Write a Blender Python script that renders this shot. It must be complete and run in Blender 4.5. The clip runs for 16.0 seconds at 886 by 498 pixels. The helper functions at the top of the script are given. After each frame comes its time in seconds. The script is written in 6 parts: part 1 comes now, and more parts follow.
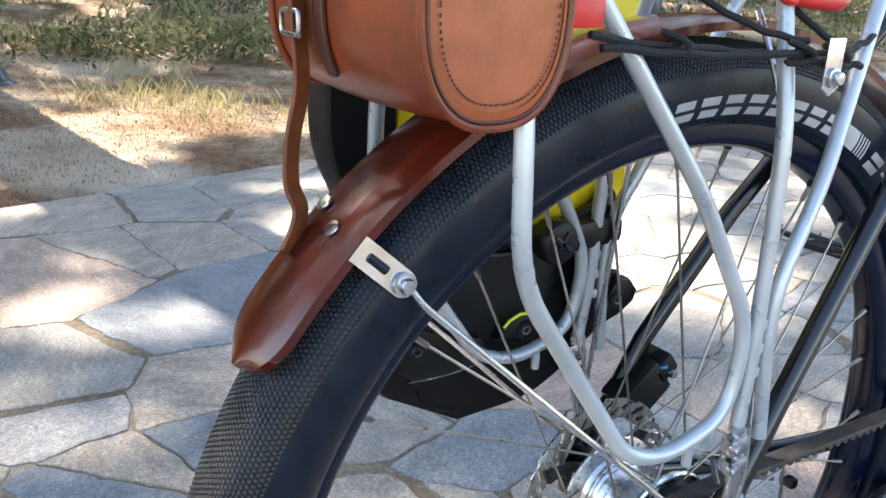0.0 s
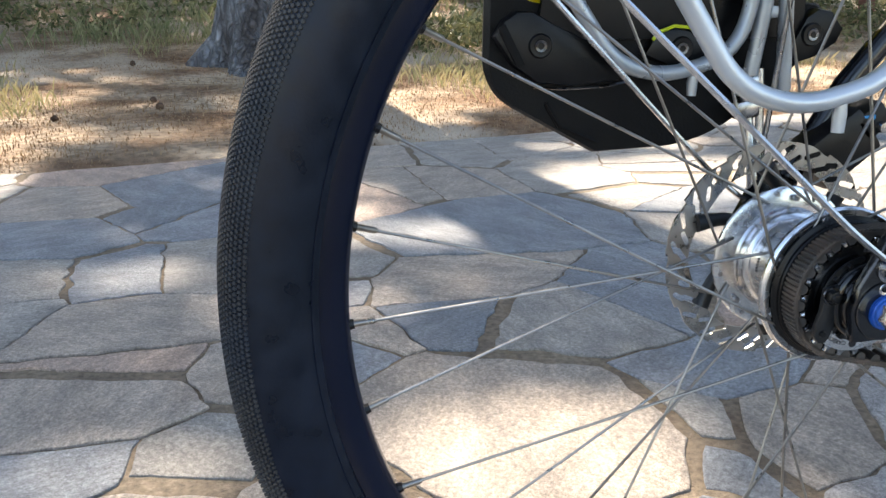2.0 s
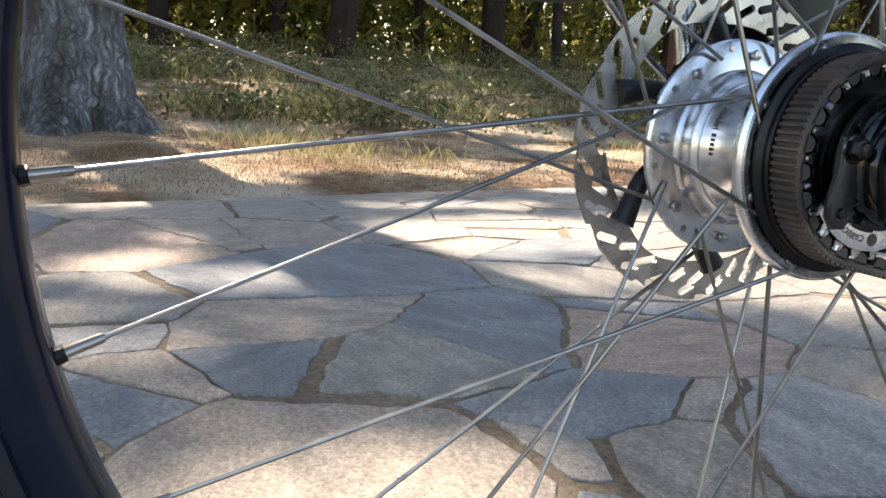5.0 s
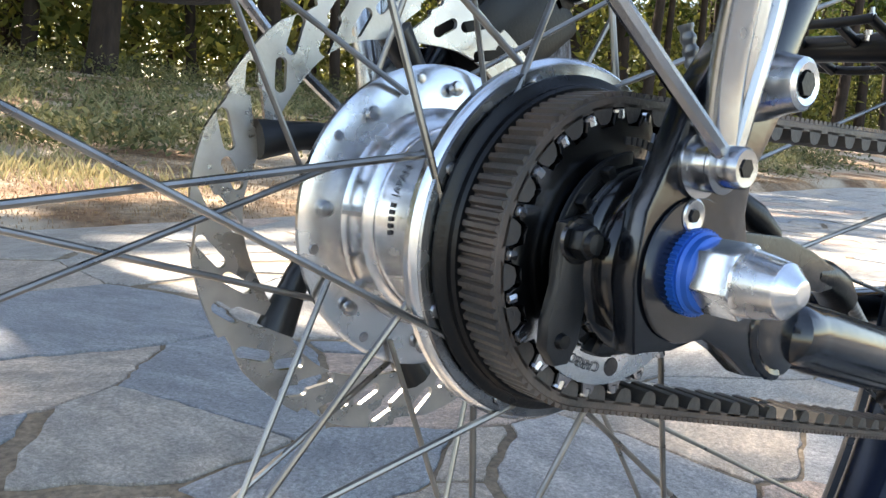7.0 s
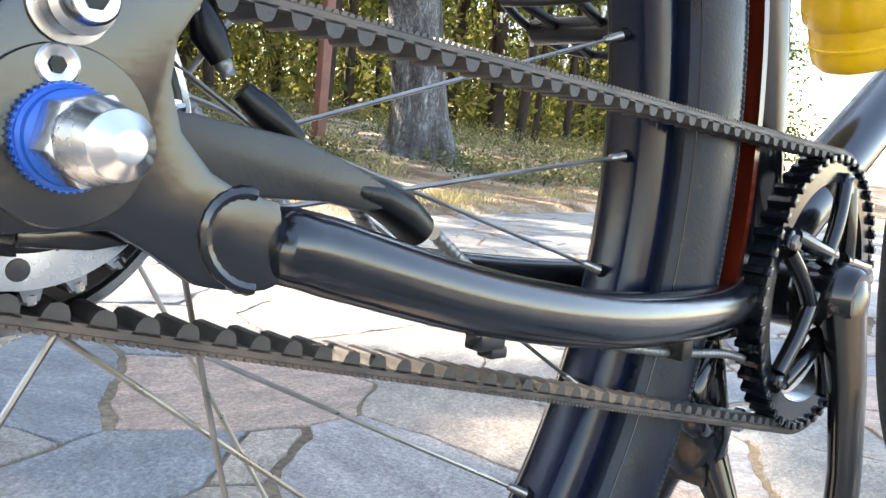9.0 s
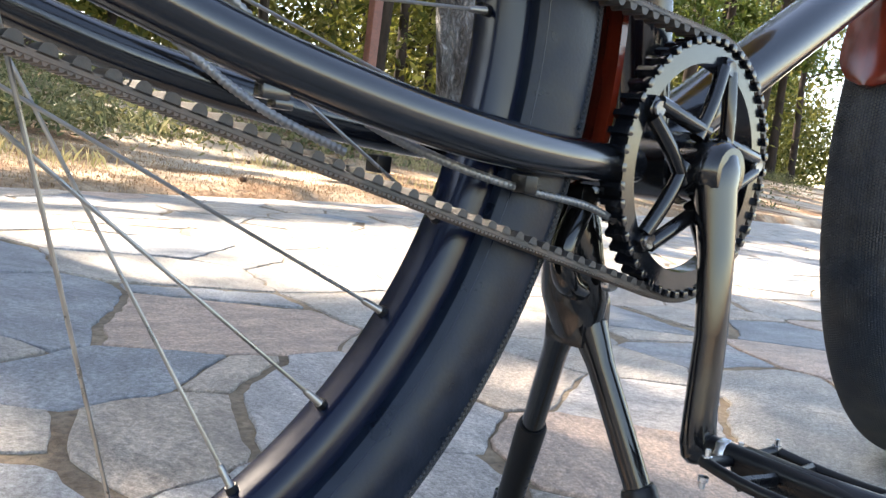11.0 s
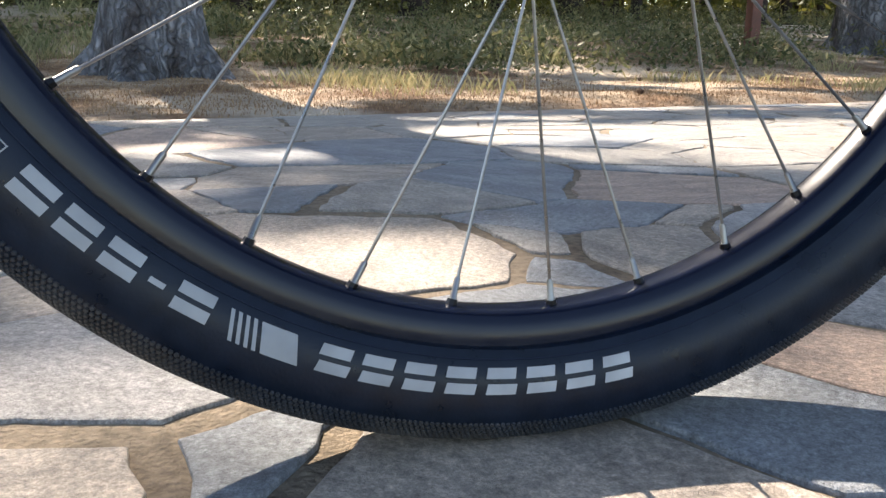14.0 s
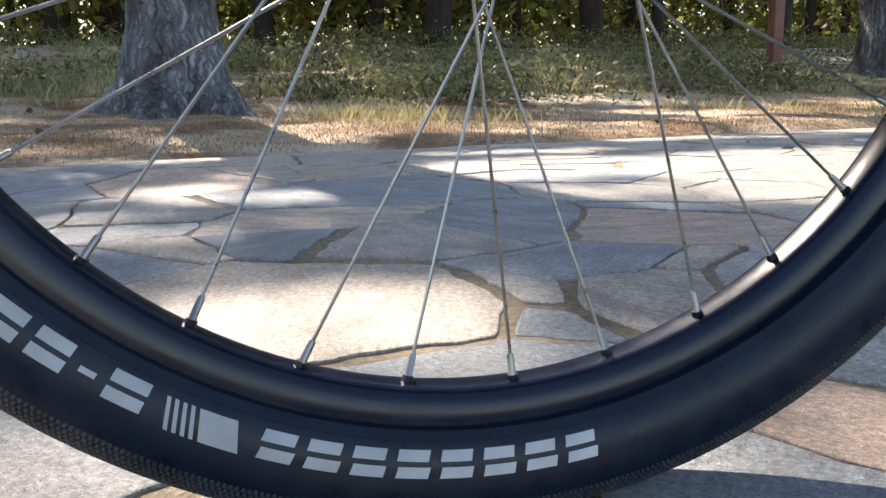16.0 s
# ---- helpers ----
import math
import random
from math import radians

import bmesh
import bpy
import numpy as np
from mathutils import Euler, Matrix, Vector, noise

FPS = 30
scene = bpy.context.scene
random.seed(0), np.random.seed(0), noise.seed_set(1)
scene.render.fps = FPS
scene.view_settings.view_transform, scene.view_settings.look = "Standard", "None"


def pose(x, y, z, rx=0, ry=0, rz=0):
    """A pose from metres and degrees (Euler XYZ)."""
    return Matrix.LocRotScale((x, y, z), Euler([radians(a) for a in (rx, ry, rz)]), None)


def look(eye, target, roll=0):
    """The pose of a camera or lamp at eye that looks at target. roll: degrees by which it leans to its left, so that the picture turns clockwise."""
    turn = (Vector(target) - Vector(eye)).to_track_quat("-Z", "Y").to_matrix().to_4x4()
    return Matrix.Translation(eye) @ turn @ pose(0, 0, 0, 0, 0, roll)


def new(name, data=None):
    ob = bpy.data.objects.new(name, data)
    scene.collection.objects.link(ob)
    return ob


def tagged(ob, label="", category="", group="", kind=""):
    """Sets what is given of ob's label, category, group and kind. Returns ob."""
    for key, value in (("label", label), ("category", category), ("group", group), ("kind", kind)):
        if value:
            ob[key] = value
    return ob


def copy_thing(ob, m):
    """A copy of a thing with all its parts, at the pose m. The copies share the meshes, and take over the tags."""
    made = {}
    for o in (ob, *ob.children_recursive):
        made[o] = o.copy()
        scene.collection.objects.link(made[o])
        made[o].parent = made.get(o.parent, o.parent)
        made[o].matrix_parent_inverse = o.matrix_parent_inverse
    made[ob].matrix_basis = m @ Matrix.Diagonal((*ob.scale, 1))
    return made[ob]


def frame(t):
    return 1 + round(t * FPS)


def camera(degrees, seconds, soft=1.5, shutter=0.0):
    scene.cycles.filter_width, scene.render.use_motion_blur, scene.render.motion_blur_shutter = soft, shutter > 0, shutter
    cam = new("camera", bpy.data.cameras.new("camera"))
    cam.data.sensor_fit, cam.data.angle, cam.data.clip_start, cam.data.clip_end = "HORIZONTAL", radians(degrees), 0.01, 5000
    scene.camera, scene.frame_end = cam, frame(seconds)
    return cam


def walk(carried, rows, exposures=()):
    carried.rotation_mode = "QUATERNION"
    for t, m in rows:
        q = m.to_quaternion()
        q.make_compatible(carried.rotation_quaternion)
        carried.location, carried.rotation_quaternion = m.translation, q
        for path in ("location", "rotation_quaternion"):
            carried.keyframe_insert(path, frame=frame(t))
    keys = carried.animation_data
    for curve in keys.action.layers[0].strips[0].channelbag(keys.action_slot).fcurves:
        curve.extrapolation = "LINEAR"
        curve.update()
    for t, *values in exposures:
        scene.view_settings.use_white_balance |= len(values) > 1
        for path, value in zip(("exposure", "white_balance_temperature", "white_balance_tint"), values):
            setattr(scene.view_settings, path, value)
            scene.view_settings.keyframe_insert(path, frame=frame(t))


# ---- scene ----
cam = camera(55.8, 16.0, soft=1.45)
PATH = [
    (0, (-0.451, -0.386, 0.774), (0.59, 1.195, 0.14), 2.4),
    (0.5, (-0.380, -0.390, 0.76), (0.432, 1.318, 0.108), 2.5),
    (1, (-0.323, -0.474, 0.735), (0.183, 1.358, 0.119), 1.2),
    (1.5, (-0.312, -0.469, 0.643), (0.072, 1.39, 0.011), -0.1),
    (2, (-0.331, -0.457, 0.543), (0.037, 1.417, -0.05), -0.1),
    (2.5, (-0.345, -0.434, 0.461), (0.021, 1.455, -0.091), 0.2),
    (3, (-0.349, -0.427, 0.42), (0.029, 1.483, -0.029), 0.9),
    (3.5, (-0.334, -0.396, 0.392), (0.215, 1.481, -0.029), 1.9),
    (4, (-0.316, -0.352, 0.38), (0.355, 1.492, -0.018), 2.9),
    (6.3, (-0.216, -0.206, 0.397), (0.822, 1.475, 0.086), 2.4),
    (6.5, (-0.205, -0.196, 0.397), (0.911, 1.434, 0.09), 2.8),
    (7, (-0.165, -0.189, 0.398), (1.042, 1.379, 0.109), 3.6),
    (7.5, (-0.128, -0.196, 0.396), (1.151, 1.319, 0.126), 4.0),
    (8, (-0.1, -0.205, 0.39), (1.268, 1.234, 0.15), 4.3),
    (8.5, (-0.081, -0.219, 0.383), (1.302, 1.207, 0.149), 4.7),
    (9, (-0.062, -0.233, 0.372), (1.36, 1.155, 0.146), 5.7),
    (9.2, (-0.057, -0.239, 0.367), (1.386, 1.129, 0.154), 6.4),
    (11.3, (-0.022, -0.36, 0.286), (1.289, 1.132, 0.048), 6.9),
    (11.5, (-0.045, -0.372, 0.277), (1.21, 1.163, 0.014), 5.4),
    (12, (-0.079, -0.397, 0.261), (0.9, 1.315, -0.068), 3.8),
    (12.5, (-0.108, -0.415, 0.251), (0.701, 1.383, -0.084), 2.9),
    (13, (-0.131, -0.425, 0.227), (0.554, 1.402, -0.212), 2.0),
    (13.5, (-0.157, -0.426, 0.21), (0.455, 1.422, -0.247), 1.2),
    (14, (-0.181, -0.423, 0.207), (0.386, 1.443, -0.239), 0.6),
    (14.5, (-0.188, -0.419, 0.21), (0.318, 1.465, -0.231), 0.3),
    (15, (-0.187, -0.42, 0.21), (0.305, 1.472, -0.207), 0.4),
    (15.5, (-0.17, -0.419, 0.22), (0.31, 1.479, -0.193), 0.3),
    (16, (-0.138, -0.414, 0.228), (0.372, 1.482, -0.153), -0.5),
]
walk(cam, [(t, look(eye, target, roll)) for t, eye, target, roll in PATH], exposures=[(0, 2.22, 7150, 12), (1.5, 1.97, 7300, 12), (3, 1.60, 7600, 14), (4, 1.6, 7650, 14), (6.5, 1.92, 7600, 13), (7.5, 2.42, 7350, 11), (8.2, 2.72, 7350, 11), (9, 2.84, 7750, 13), (11.4, 2.15, 7650, 14), (12.2, 1.54, 7300, 14), (13.2, 1.50, 7250, 14), (14.5, 1.62, 7150, 13), (16, 1.62, 7100, 13)])

# ---- world and light ----
SUN_DIR = Vector((-0.125, 0.75, 0.66)).normalized()   # towards the sun
world = bpy.data.worlds.new("world")
scene.world = world
world.use_nodes = True
wn = world.node_tree.nodes
sky = wn.new("ShaderNodeTexSky")
sky.sky_type = "NISHITA"
sky.sun_disc = False
sky.sun_elevation = math.asin(SUN_DIR.z)
sky.sun_rotation = math.atan2(SUN_DIR.x, SUN_DIR.y)
wn["Background"].inputs["Strength"].default_value = 0.15
world.node_tree.links.new(sky.outputs[0], wn["Background"].inputs["Color"])
sun_data = bpy.data.lights.new("sun", "SUN")
sun_data.energy, sun_data.angle, sun_data.color = 5.5, radians(0.6), (1.0, 0.94, 0.86)
sun = new("sun", sun_data)
sun.matrix_world = look(SUN_DIR * 30, (0, 0, 0))


# ---- materials ----
def mat(name, col, rough=0.5, metal=0.0, var=0.12, scale=40.0, bump=0.15, bscale=250.0, col2=None, patch=4.0,
        coat=0.0, spec=0.5, rvar=0.1, stretch=(1, 1, 1), rand=0.0, depth=0.001, trans=0.0):
    """A surface with variation at two scales, fine relief and uneven gloss."""
    m = bpy.data.materials.new(name)
    m.use_nodes = True
    n, l = m.node_tree.nodes, m.node_tree.links
    b = n["Principled BSDF"]
    co = n.new("ShaderNodeTexCoord")
    mp = n.new("ShaderNodeMapping")
    mp.inputs["Scale"].default_value = stretch
    l.new(co.outputs["Object"], mp.inputs["Vector"])
    big = n.new("ShaderNodeTexNoise")
    big.inputs["Scale"].default_value, big.inputs["Detail"].default_value = patch, 5.0
    small = n.new("ShaderNodeTexNoise")
    small.inputs["Scale"].default_value, small.inputs["Detail"].default_value = scale, 6.0
    for t in (big, small):
        l.new(mp.outputs["Vector"], t.inputs["Vector"])
    c2 = col2 or tuple(c * 0.65 for c in col)
    ramp = n.new("ShaderNodeValToRGB")
    ramp.color_ramp.elements[0].position, ramp.color_ramp.elements[1].position = 0.38, 0.62
    ramp.color_ramp.elements[0].color, ramp.color_ramp.elements[1].color = (*c2, 1), (*col, 1)
    l.new(big.outputs["Fac"], ramp.inputs["Fac"])
    hsv = n.new("ShaderNodeHueSaturation")
    mr = n.new("ShaderNodeMapRange")
    mr.inputs["From Min"].default_value, mr.inputs["From Max"].default_value = 0.3, 0.7
    mr.inputs["To Min"].default_value, mr.inputs["To Max"].default_value = 1 - var, 1 + var
    l.new(small.outputs["Fac"], mr.inputs["Value"])
    value = mr.outputs["Result"]
    if rand:
        info = n.new("ShaderNodeObjectInfo")
        m2 = n.new("ShaderNodeMapRange")
        m2.inputs["To Min"].default_value, m2.inputs["To Max"].default_value = 1 - rand, 1 + rand
        l.new(info.outputs["Random"], m2.inputs["Value"])
        mul = n.new("ShaderNodeMath")
        mul.operation = "MULTIPLY"
        l.new(value, mul.inputs[0])
        l.new(m2.outputs["Result"], mul.inputs[1])
        value = mul.outputs[0]
    l.new(value, hsv.inputs["Value"])
    l.new(ramp.outputs["Color"], hsv.inputs["Color"])
    l.new(hsv.outputs["Color"], b.inputs["Base Color"])
    rr = n.new("ShaderNodeMapRange")
    rr.inputs["From Min"].default_value, rr.inputs["From Max"].default_value = 0.3, 0.7
    rr.inputs["To Min"].default_value, rr.inputs["To Max"].default_value = max(0.02, rough - rvar), min(1, rough + rvar)
    l.new(small.outputs["Fac"], rr.inputs["Value"])
    l.new(rr.outputs["Result"], b.inputs["Roughness"])
    b.inputs["Metallic"].default_value = metal
    b.inputs["Coat Weight"].default_value = coat
    b.inputs["Coat Roughness"].default_value = 0.12
    b.inputs["Specular IOR Level"].default_value = spec
    if trans:
        b.inputs["Transmission Weight"].default_value = trans
    if bump:
        fine = n.new("ShaderNodeTexNoise")
        fine.inputs["Scale"].default_value, fine.inputs["Detail"].default_value = bscale, 4.0
        l.new(mp.outputs["Vector"], fine.inputs["Vector"])
        bp = n.new("ShaderNodeBump")
        bp.inputs["Strength"].default_value, bp.inputs["Distance"].default_value = bump, depth
        l.new(fine.outputs["Fac"], bp.inputs["Height"])
        l.new(bp.outputs["Normal"], b.inputs["Normal"])
    return m


def stone_mat():
    """Split flagstone: a hue of its own for each stone, layered streaks, grain and stains."""
    m = mat("flagstone", (0.50, 0.45, 0.395), 0.56, var=0.34, scale=70, bump=1.0, bscale=85, patch=7,
            col2=(0.375, 0.342, 0.31), stretch=(1, 1.5, 1), depth=0.0045, rand=0.20, rvar=0.14)
    n, l = m.node_tree.nodes, m.node_tree.links
    b = n["Principled BSDF"]
    whirl = n.new("ShaderNodeVectorRotate")              # the grain runs its own way in each stone
    whirl.rotation_type = "Z_AXIS"
    turn_info = n.new("ShaderNodeObjectInfo")
    turn_by = n.new("ShaderNodeMath")
    turn_by.operation = "MULTIPLY"
    turn_by.inputs[1].default_value = 41.0
    l.new(turn_info.outputs["Random"], turn_by.inputs[0])
    l.new(turn_by.outputs[0], whirl.inputs["Angle"])
    place = n.new("ShaderNodeTexCoord")
    l.new(place.outputs["Object"], whirl.inputs["Vector"])
    for nd in n:
        if nd.type == "MAPPING":
            l.new(whirl.outputs["Vector"], nd.inputs["Vector"])
        if nd.type == "TEX_NOISE" and nd.inputs["Scale"].default_value > 60:
            nd.inputs["Detail"].default_value, nd.inputs["Roughness"].default_value = 8.0, 0.68
    src = b.inputs["Base Color"].links[0].from_socket
    info = n.new("ShaderNodeObjectInfo")
    tint = n.new("ShaderNodeValToRGB")
    tint.color_ramp.interpolation = "CONSTANT"
    shades = ((0.0, (0.78, 0.92, 1.10)), (0.30, (0.98, 1.0, 1.0)), (0.52, (1.07, 1.0, 0.93)), (0.76, (1.12, 0.92, 0.82)), (0.90, (0.90, 0.95, 1.02)))
    while len(tint.color_ramp.elements) < len(shades):
        tint.color_ramp.elements.new(1)
    for e, (p, c) in zip(tint.color_ramp.elements, shades):
        e.position, e.color = p, (*[v * 0.85 for v in c], 1)
    l.new(info.outputs["Random"], tint.inputs["Fac"])
    mix = n.new("ShaderNodeMix")
    mix.data_type, mix.blend_type = "RGBA", "MULTIPLY"
    mix.inputs["Factor"].default_value = 1.0
    l.new(src, mix.inputs["A"])
    l.new(tint.outputs["Color"], mix.inputs["B"])
    speck = n.new("ShaderNodeTexNoise")                   # coarse mineral grain and pits
    speck.inputs["Scale"].default_value, speck.inputs["Detail"].default_value, speck.inputs["Roughness"].default_value = 170, 4, 0.75
    l.new(whirl.outputs["Vector"], speck.inputs["Vector"])
    grain = n.new("ShaderNodeMapRange")
    grain.inputs["From Min"].default_value, grain.inputs["From Max"].default_value = 0.36, 0.64
    grain.inputs["To Min"].default_value, grain.inputs["To Max"].default_value = 0.62, 1.22
    l.new(speck.outputs["Fac"], grain.inputs["Value"])
    vein = n.new("ShaderNodeTexNoise")                    # long splitting streaks
    vein.inputs["Scale"].default_value, vein.inputs["Detail"].default_value = 16, 7
    squash = n.new("ShaderNodeMapping")
    squash.inputs["Scale"].default_value = (0.8, 1.9, 1)
    l.new(whirl.outputs["Vector"], squash.inputs["Vector"])
    l.new(squash.outputs["Vector"], vein.inputs["Vector"])
    streak = n.new("ShaderNodeMapRange")
    streak.inputs["From Min"].default_value, streak.inputs["From Max"].default_value = 0.35, 0.65
    streak.inputs["To Min"].default_value, streak.inputs["To Max"].default_value = 0.84, 1.13
    l.new(vein.outputs["Fac"], streak.inputs["Value"])
    both = n.new("ShaderNodeMath")
    both.operation = "MULTIPLY"
    l.new(grain.outputs["Result"], both.inputs[0])
    l.new(streak.outputs["Result"], both.inputs[1])
    tone = n.new("ShaderNodeHueSaturation")
    l.new(both.outputs[0], tone.inputs["Value"])
    l.new(mix.outputs["Result"], tone.inputs["Color"])
    l.new(tone.outputs["Color"], b.inputs["Base Color"])
    ridge = n.new("ShaderNodeBump")
    ridge.inputs["Strength"].default_value, ridge.inputs["Distance"].default_value = 0.8, 0.006
    l.new(vein.outputs["Fac"], ridge.inputs["Height"])
    l.new(b.inputs["Normal"].links[0].from_socket, ridge.inputs["Normal"])
    dust = n.new("ShaderNodeTexNoise")                    # fine crystals
    dust.inputs["Scale"].default_value, dust.inputs["Detail"].default_value, dust.inputs["Roughness"].default_value = 520, 3, 0.8
    l.new(whirl.outputs["Vector"], dust.inputs["Vector"])
    pits = n.new("ShaderNodeBump")
    pits.inputs["Strength"].default_value, pits.inputs["Distance"].default_value = 1.0, 0.0022
    l.new(dust.outputs["Fac"], pits.inputs["Height"])
    l.new(ridge.outputs["Normal"], pits.inputs["Normal"])
    l.new(pits.outputs["Normal"], b.inputs["Normal"])
    sparkle = n.new("ShaderNodeMapRange")
    sparkle.inputs["From Min"].default_value, sparkle.inputs["From Max"].default_value = 0.35, 0.65
    sparkle.inputs["To Min"].default_value, sparkle.inputs["To Max"].default_value = 0.72, 1.26
    l.new(dust.outputs["Fac"], sparkle.inputs["Value"])
    final = n.new("ShaderNodeHueSaturation")
    l.new(sparkle.outputs["Result"], final.inputs["Value"])
    l.new(tone.outputs["Color"], final.inputs["Color"])
    l.new(final.outputs["Color"], b.inputs["Base Color"])
    return m


def ground_mat():
    """Sandy soil under brown needle litter, with paler trodden patches."""
    m = mat("forest_soil", (0.38, 0.29, 0.20), 0.95, var=0.4, scale=26, bump=1.0, bscale=60, patch=2.2,
            col2=(0.17, 0.10, 0.058), depth=0.02, spec=0.15)
    n, l = m.node_tree.nodes, m.node_tree.links
    b = n["Principled BSDF"]
    src = b.inputs["Base Color"].links[0].from_socket
    co = n.new("ShaderNodeTexCoord")
    pale = n.new("ShaderNodeTexNoise")
    pale.inputs["Scale"].default_value, pale.inputs["Detail"].default_value = 0.55, 6
    l.new(co.outputs["Object"], pale.inputs["Vector"])
    r = n.new("ShaderNodeValToRGB")
    r.color_ramp.elements[0].position, r.color_ramp.elements[1].position = 0.5, 0.6
    l.new(pale.outputs["Fac"], r.inputs["Fac"])
    mix = n.new("ShaderNodeMix")
    mix.data_type = "RGBA"
    mix.inputs["B"].default_value = (0.46, 0.38, 0.29, 1)
    l.new(r.outputs["Color"], mix.inputs["Factor"])
    l.new(src, mix.inputs["A"])
    l.new(mix.outputs["Result"], b.inputs["Base Color"])
    return m


def bark_mat():
    """Furrowed grey pine bark with paler plates and lichen."""
    m = mat("pine_bark", (0.262, 0.272, 0.290), 0.9, var=0.3, scale=30, bump=0.5, bscale=70, patch=6,
            col2=(0.10, 0.090, 0.088), stretch=(1, 1, 0.35), depth=0.01, spec=0.2)
    n, l = m.node_tree.nodes, m.node_tree.links
    b = n["Principled BSDF"]
    co = n.new("ShaderNodeTexCoord")
    mp = n.new("ShaderNodeMapping")
    mp.inputs["Scale"].default_value = (1, 1, 0.2)
    wob = n.new("ShaderNodeTexNoise")
    wob.inputs["Scale"].default_value, wob.inputs["Detail"].default_value = 9, 5
    l.new(co.outputs["Object"], wob.inputs["Vector"])
    add = n.new("ShaderNodeVectorMath")
    add.operation = "MULTIPLY_ADD"
    add.inputs[1].default_value = (0.14, 0.14, 0.14)
    l.new(wob.outputs["Color"], add.inputs[0])
    l.new(co.outputs["Object"], add.inputs[2])
    l.new(add.outputs["Vector"], mp.inputs["Vector"])
    v = n.new("ShaderNodeTexVoronoi")
    v.feature, v.inputs["Scale"].default_value = "DISTANCE_TO_EDGE", 22
    l.new(mp.outputs["Vector"], v.inputs["Vector"])
    r = n.new("ShaderNodeValToRGB")
    r.color_ramp.elements[1].position = 0.34
    l.new(v.outputs["Distance"], r.inputs["Fac"])
    bp = n.new("ShaderNodeBump")
    bp.inputs["Strength"].default_value, bp.inputs["Distance"].default_value = 1.0, 0.03
    l.new(r.outputs["Color"], bp.inputs["Height"])
    l.new(b.inputs["Normal"].links[0].from_socket, bp.inputs["Normal"])
    l.new(bp.outputs["Normal"], b.inputs["Normal"])
    src = b.inputs["Base Color"].links[0].from_socket
    mix = n.new("ShaderNodeMix")
    mix.data_type, mix.blend_type = "RGBA", "MULTIPLY"
    mix.inputs["Factor"].default_value = 0.5
    l.new(src, mix.inputs["A"])
    l.new(r.outputs["Color"], mix.inputs["B"])
    l.new(mix.outputs["Result"], b.inputs["Base Color"])
    return m


def leaf_mat(name, col, col2, trans=0.35):
    """Thin leaves that let some light through, each island of its own shade."""
    m = bpy.data.materials.new(name)
    m.use_nodes = True
    n, l = m.node_tree.nodes, m.node_tree.links
    geo = n.new("ShaderNodeNewGeometry")
    ramp = n.new("ShaderNodeValToRGB")
    ramp.color_ramp.elements[0].color, ramp.color_ramp.elements[1].color = (*col, 1), (*col2, 1)
    l.new(geo.outputs["Random Per Island"], ramp.inputs["Fac"])
    b = n["Principled BSDF"]
    b.inputs["Roughness"].default_value = 0.6
    b.inputs["Specular IOR Level"].default_value = 0.25
    l.new(ramp.outputs["Color"], b.inputs["Base Color"])
    t = n.new("ShaderNodeBsdfTranslucent")
    l.new(ramp.outputs["Color"], t.inputs["Color"])
    mx = n.new("ShaderNodeMixShader")
    mx.inputs["Fac"].default_value = trans
    l.new(b.outputs["BSDF"], mx.inputs[1])
    l.new(t.outputs["BSDF"], mx.inputs[2])
    l.new(mx.outputs["Shader"], n["Material Output"].inputs["Surface"])
    return m


RUBBER = mat("tyre_rubber", (0.0024, 0.0068, 0.0165), 0.34, var=0.3, scale=60, bump=0.15, bscale=500, col2=(0.0038, 0.0080, 0.0160), patch=14, spec=0.25)
TREAD = mat("tread_rubber", (0.017, 0.0215, 0.029), 0.62, var=0.35, scale=50, bump=0.1, bscale=900, col2=(0.042, 0.041, 0.040), patch=16, spec=0.3)
RIM_BLACK = mat("black_anodised_rim", (0.0020, 0.0054, 0.0190), 0.20, var=0.1, bump=0.04, bscale=700, spec=0.32, rvar=0.05)
FRAME_BLACK = mat("satin_black_paint", (0.0060, 0.0076, 0.0110), 0.19, var=0.15, bump=0.06, bscale=400, coat=0.35, spec=0.5, rvar=0.06)
GLOSS_BLACK = mat("gloss_black_paint", (0.0060, 0.0062, 0.0070), 0.13, var=0.15, bump=0.03, bscale=300, coat=0.3, rvar=0.06, spec=0.4)
PLASTIC = mat("black_plastic", (0.0045, 0.0049, 0.0060), 0.34, var=0.15, bump=0.12, bscale=900, rvar=0.08, spec=0.28)
DARK_STEEL = mat("darkened_steel", (0.19, 0.195, 0.21), 0.24, 1.0, var=0.3, bump=0.05, bscale=700, col2=(0.07, 0.07, 0.075), patch=40)
GREY_PLATE = mat("grey_black_plate", (0.020, 0.0215, 0.024), 0.34, 0.2, var=0.15, bump=0.08, bscale=700)
BELT_BLACK = mat("belt_rubber", (0.034, 0.031, 0.029), 0.50, var=0.3, bump=0.2, bscale=800, col2=(0.085, 0.062, 0.050), patch=55)
POLISHED = mat("polished_aluminium", (0.74, 0.76, 0.78), 0.23, 1.0, var=0.05, scale=90, bump=0.03, bscale=500, rvar=0.07, col2=(0.70, 0.71, 0.72))
STEEL = mat("stainless_steel", (0.60, 0.61, 0.63), 0.24, 1.0, var=0.08, bump=0.04, bscale=800, rvar=0.08)
SPOKE_STEEL = mat("spoke_steel", (0.33, 0.32, 0.305), 0.33, 1.0, var=0.2, scale=80, bump=0.04, bscale=800, rvar=0.08)
DISC_STEEL = mat("brake_disc_steel", (0.58, 0.565, 0.54), 0.30, 1.0, var=0.12, scale=120, bump=0.08, bscale=900, rvar=0.1)
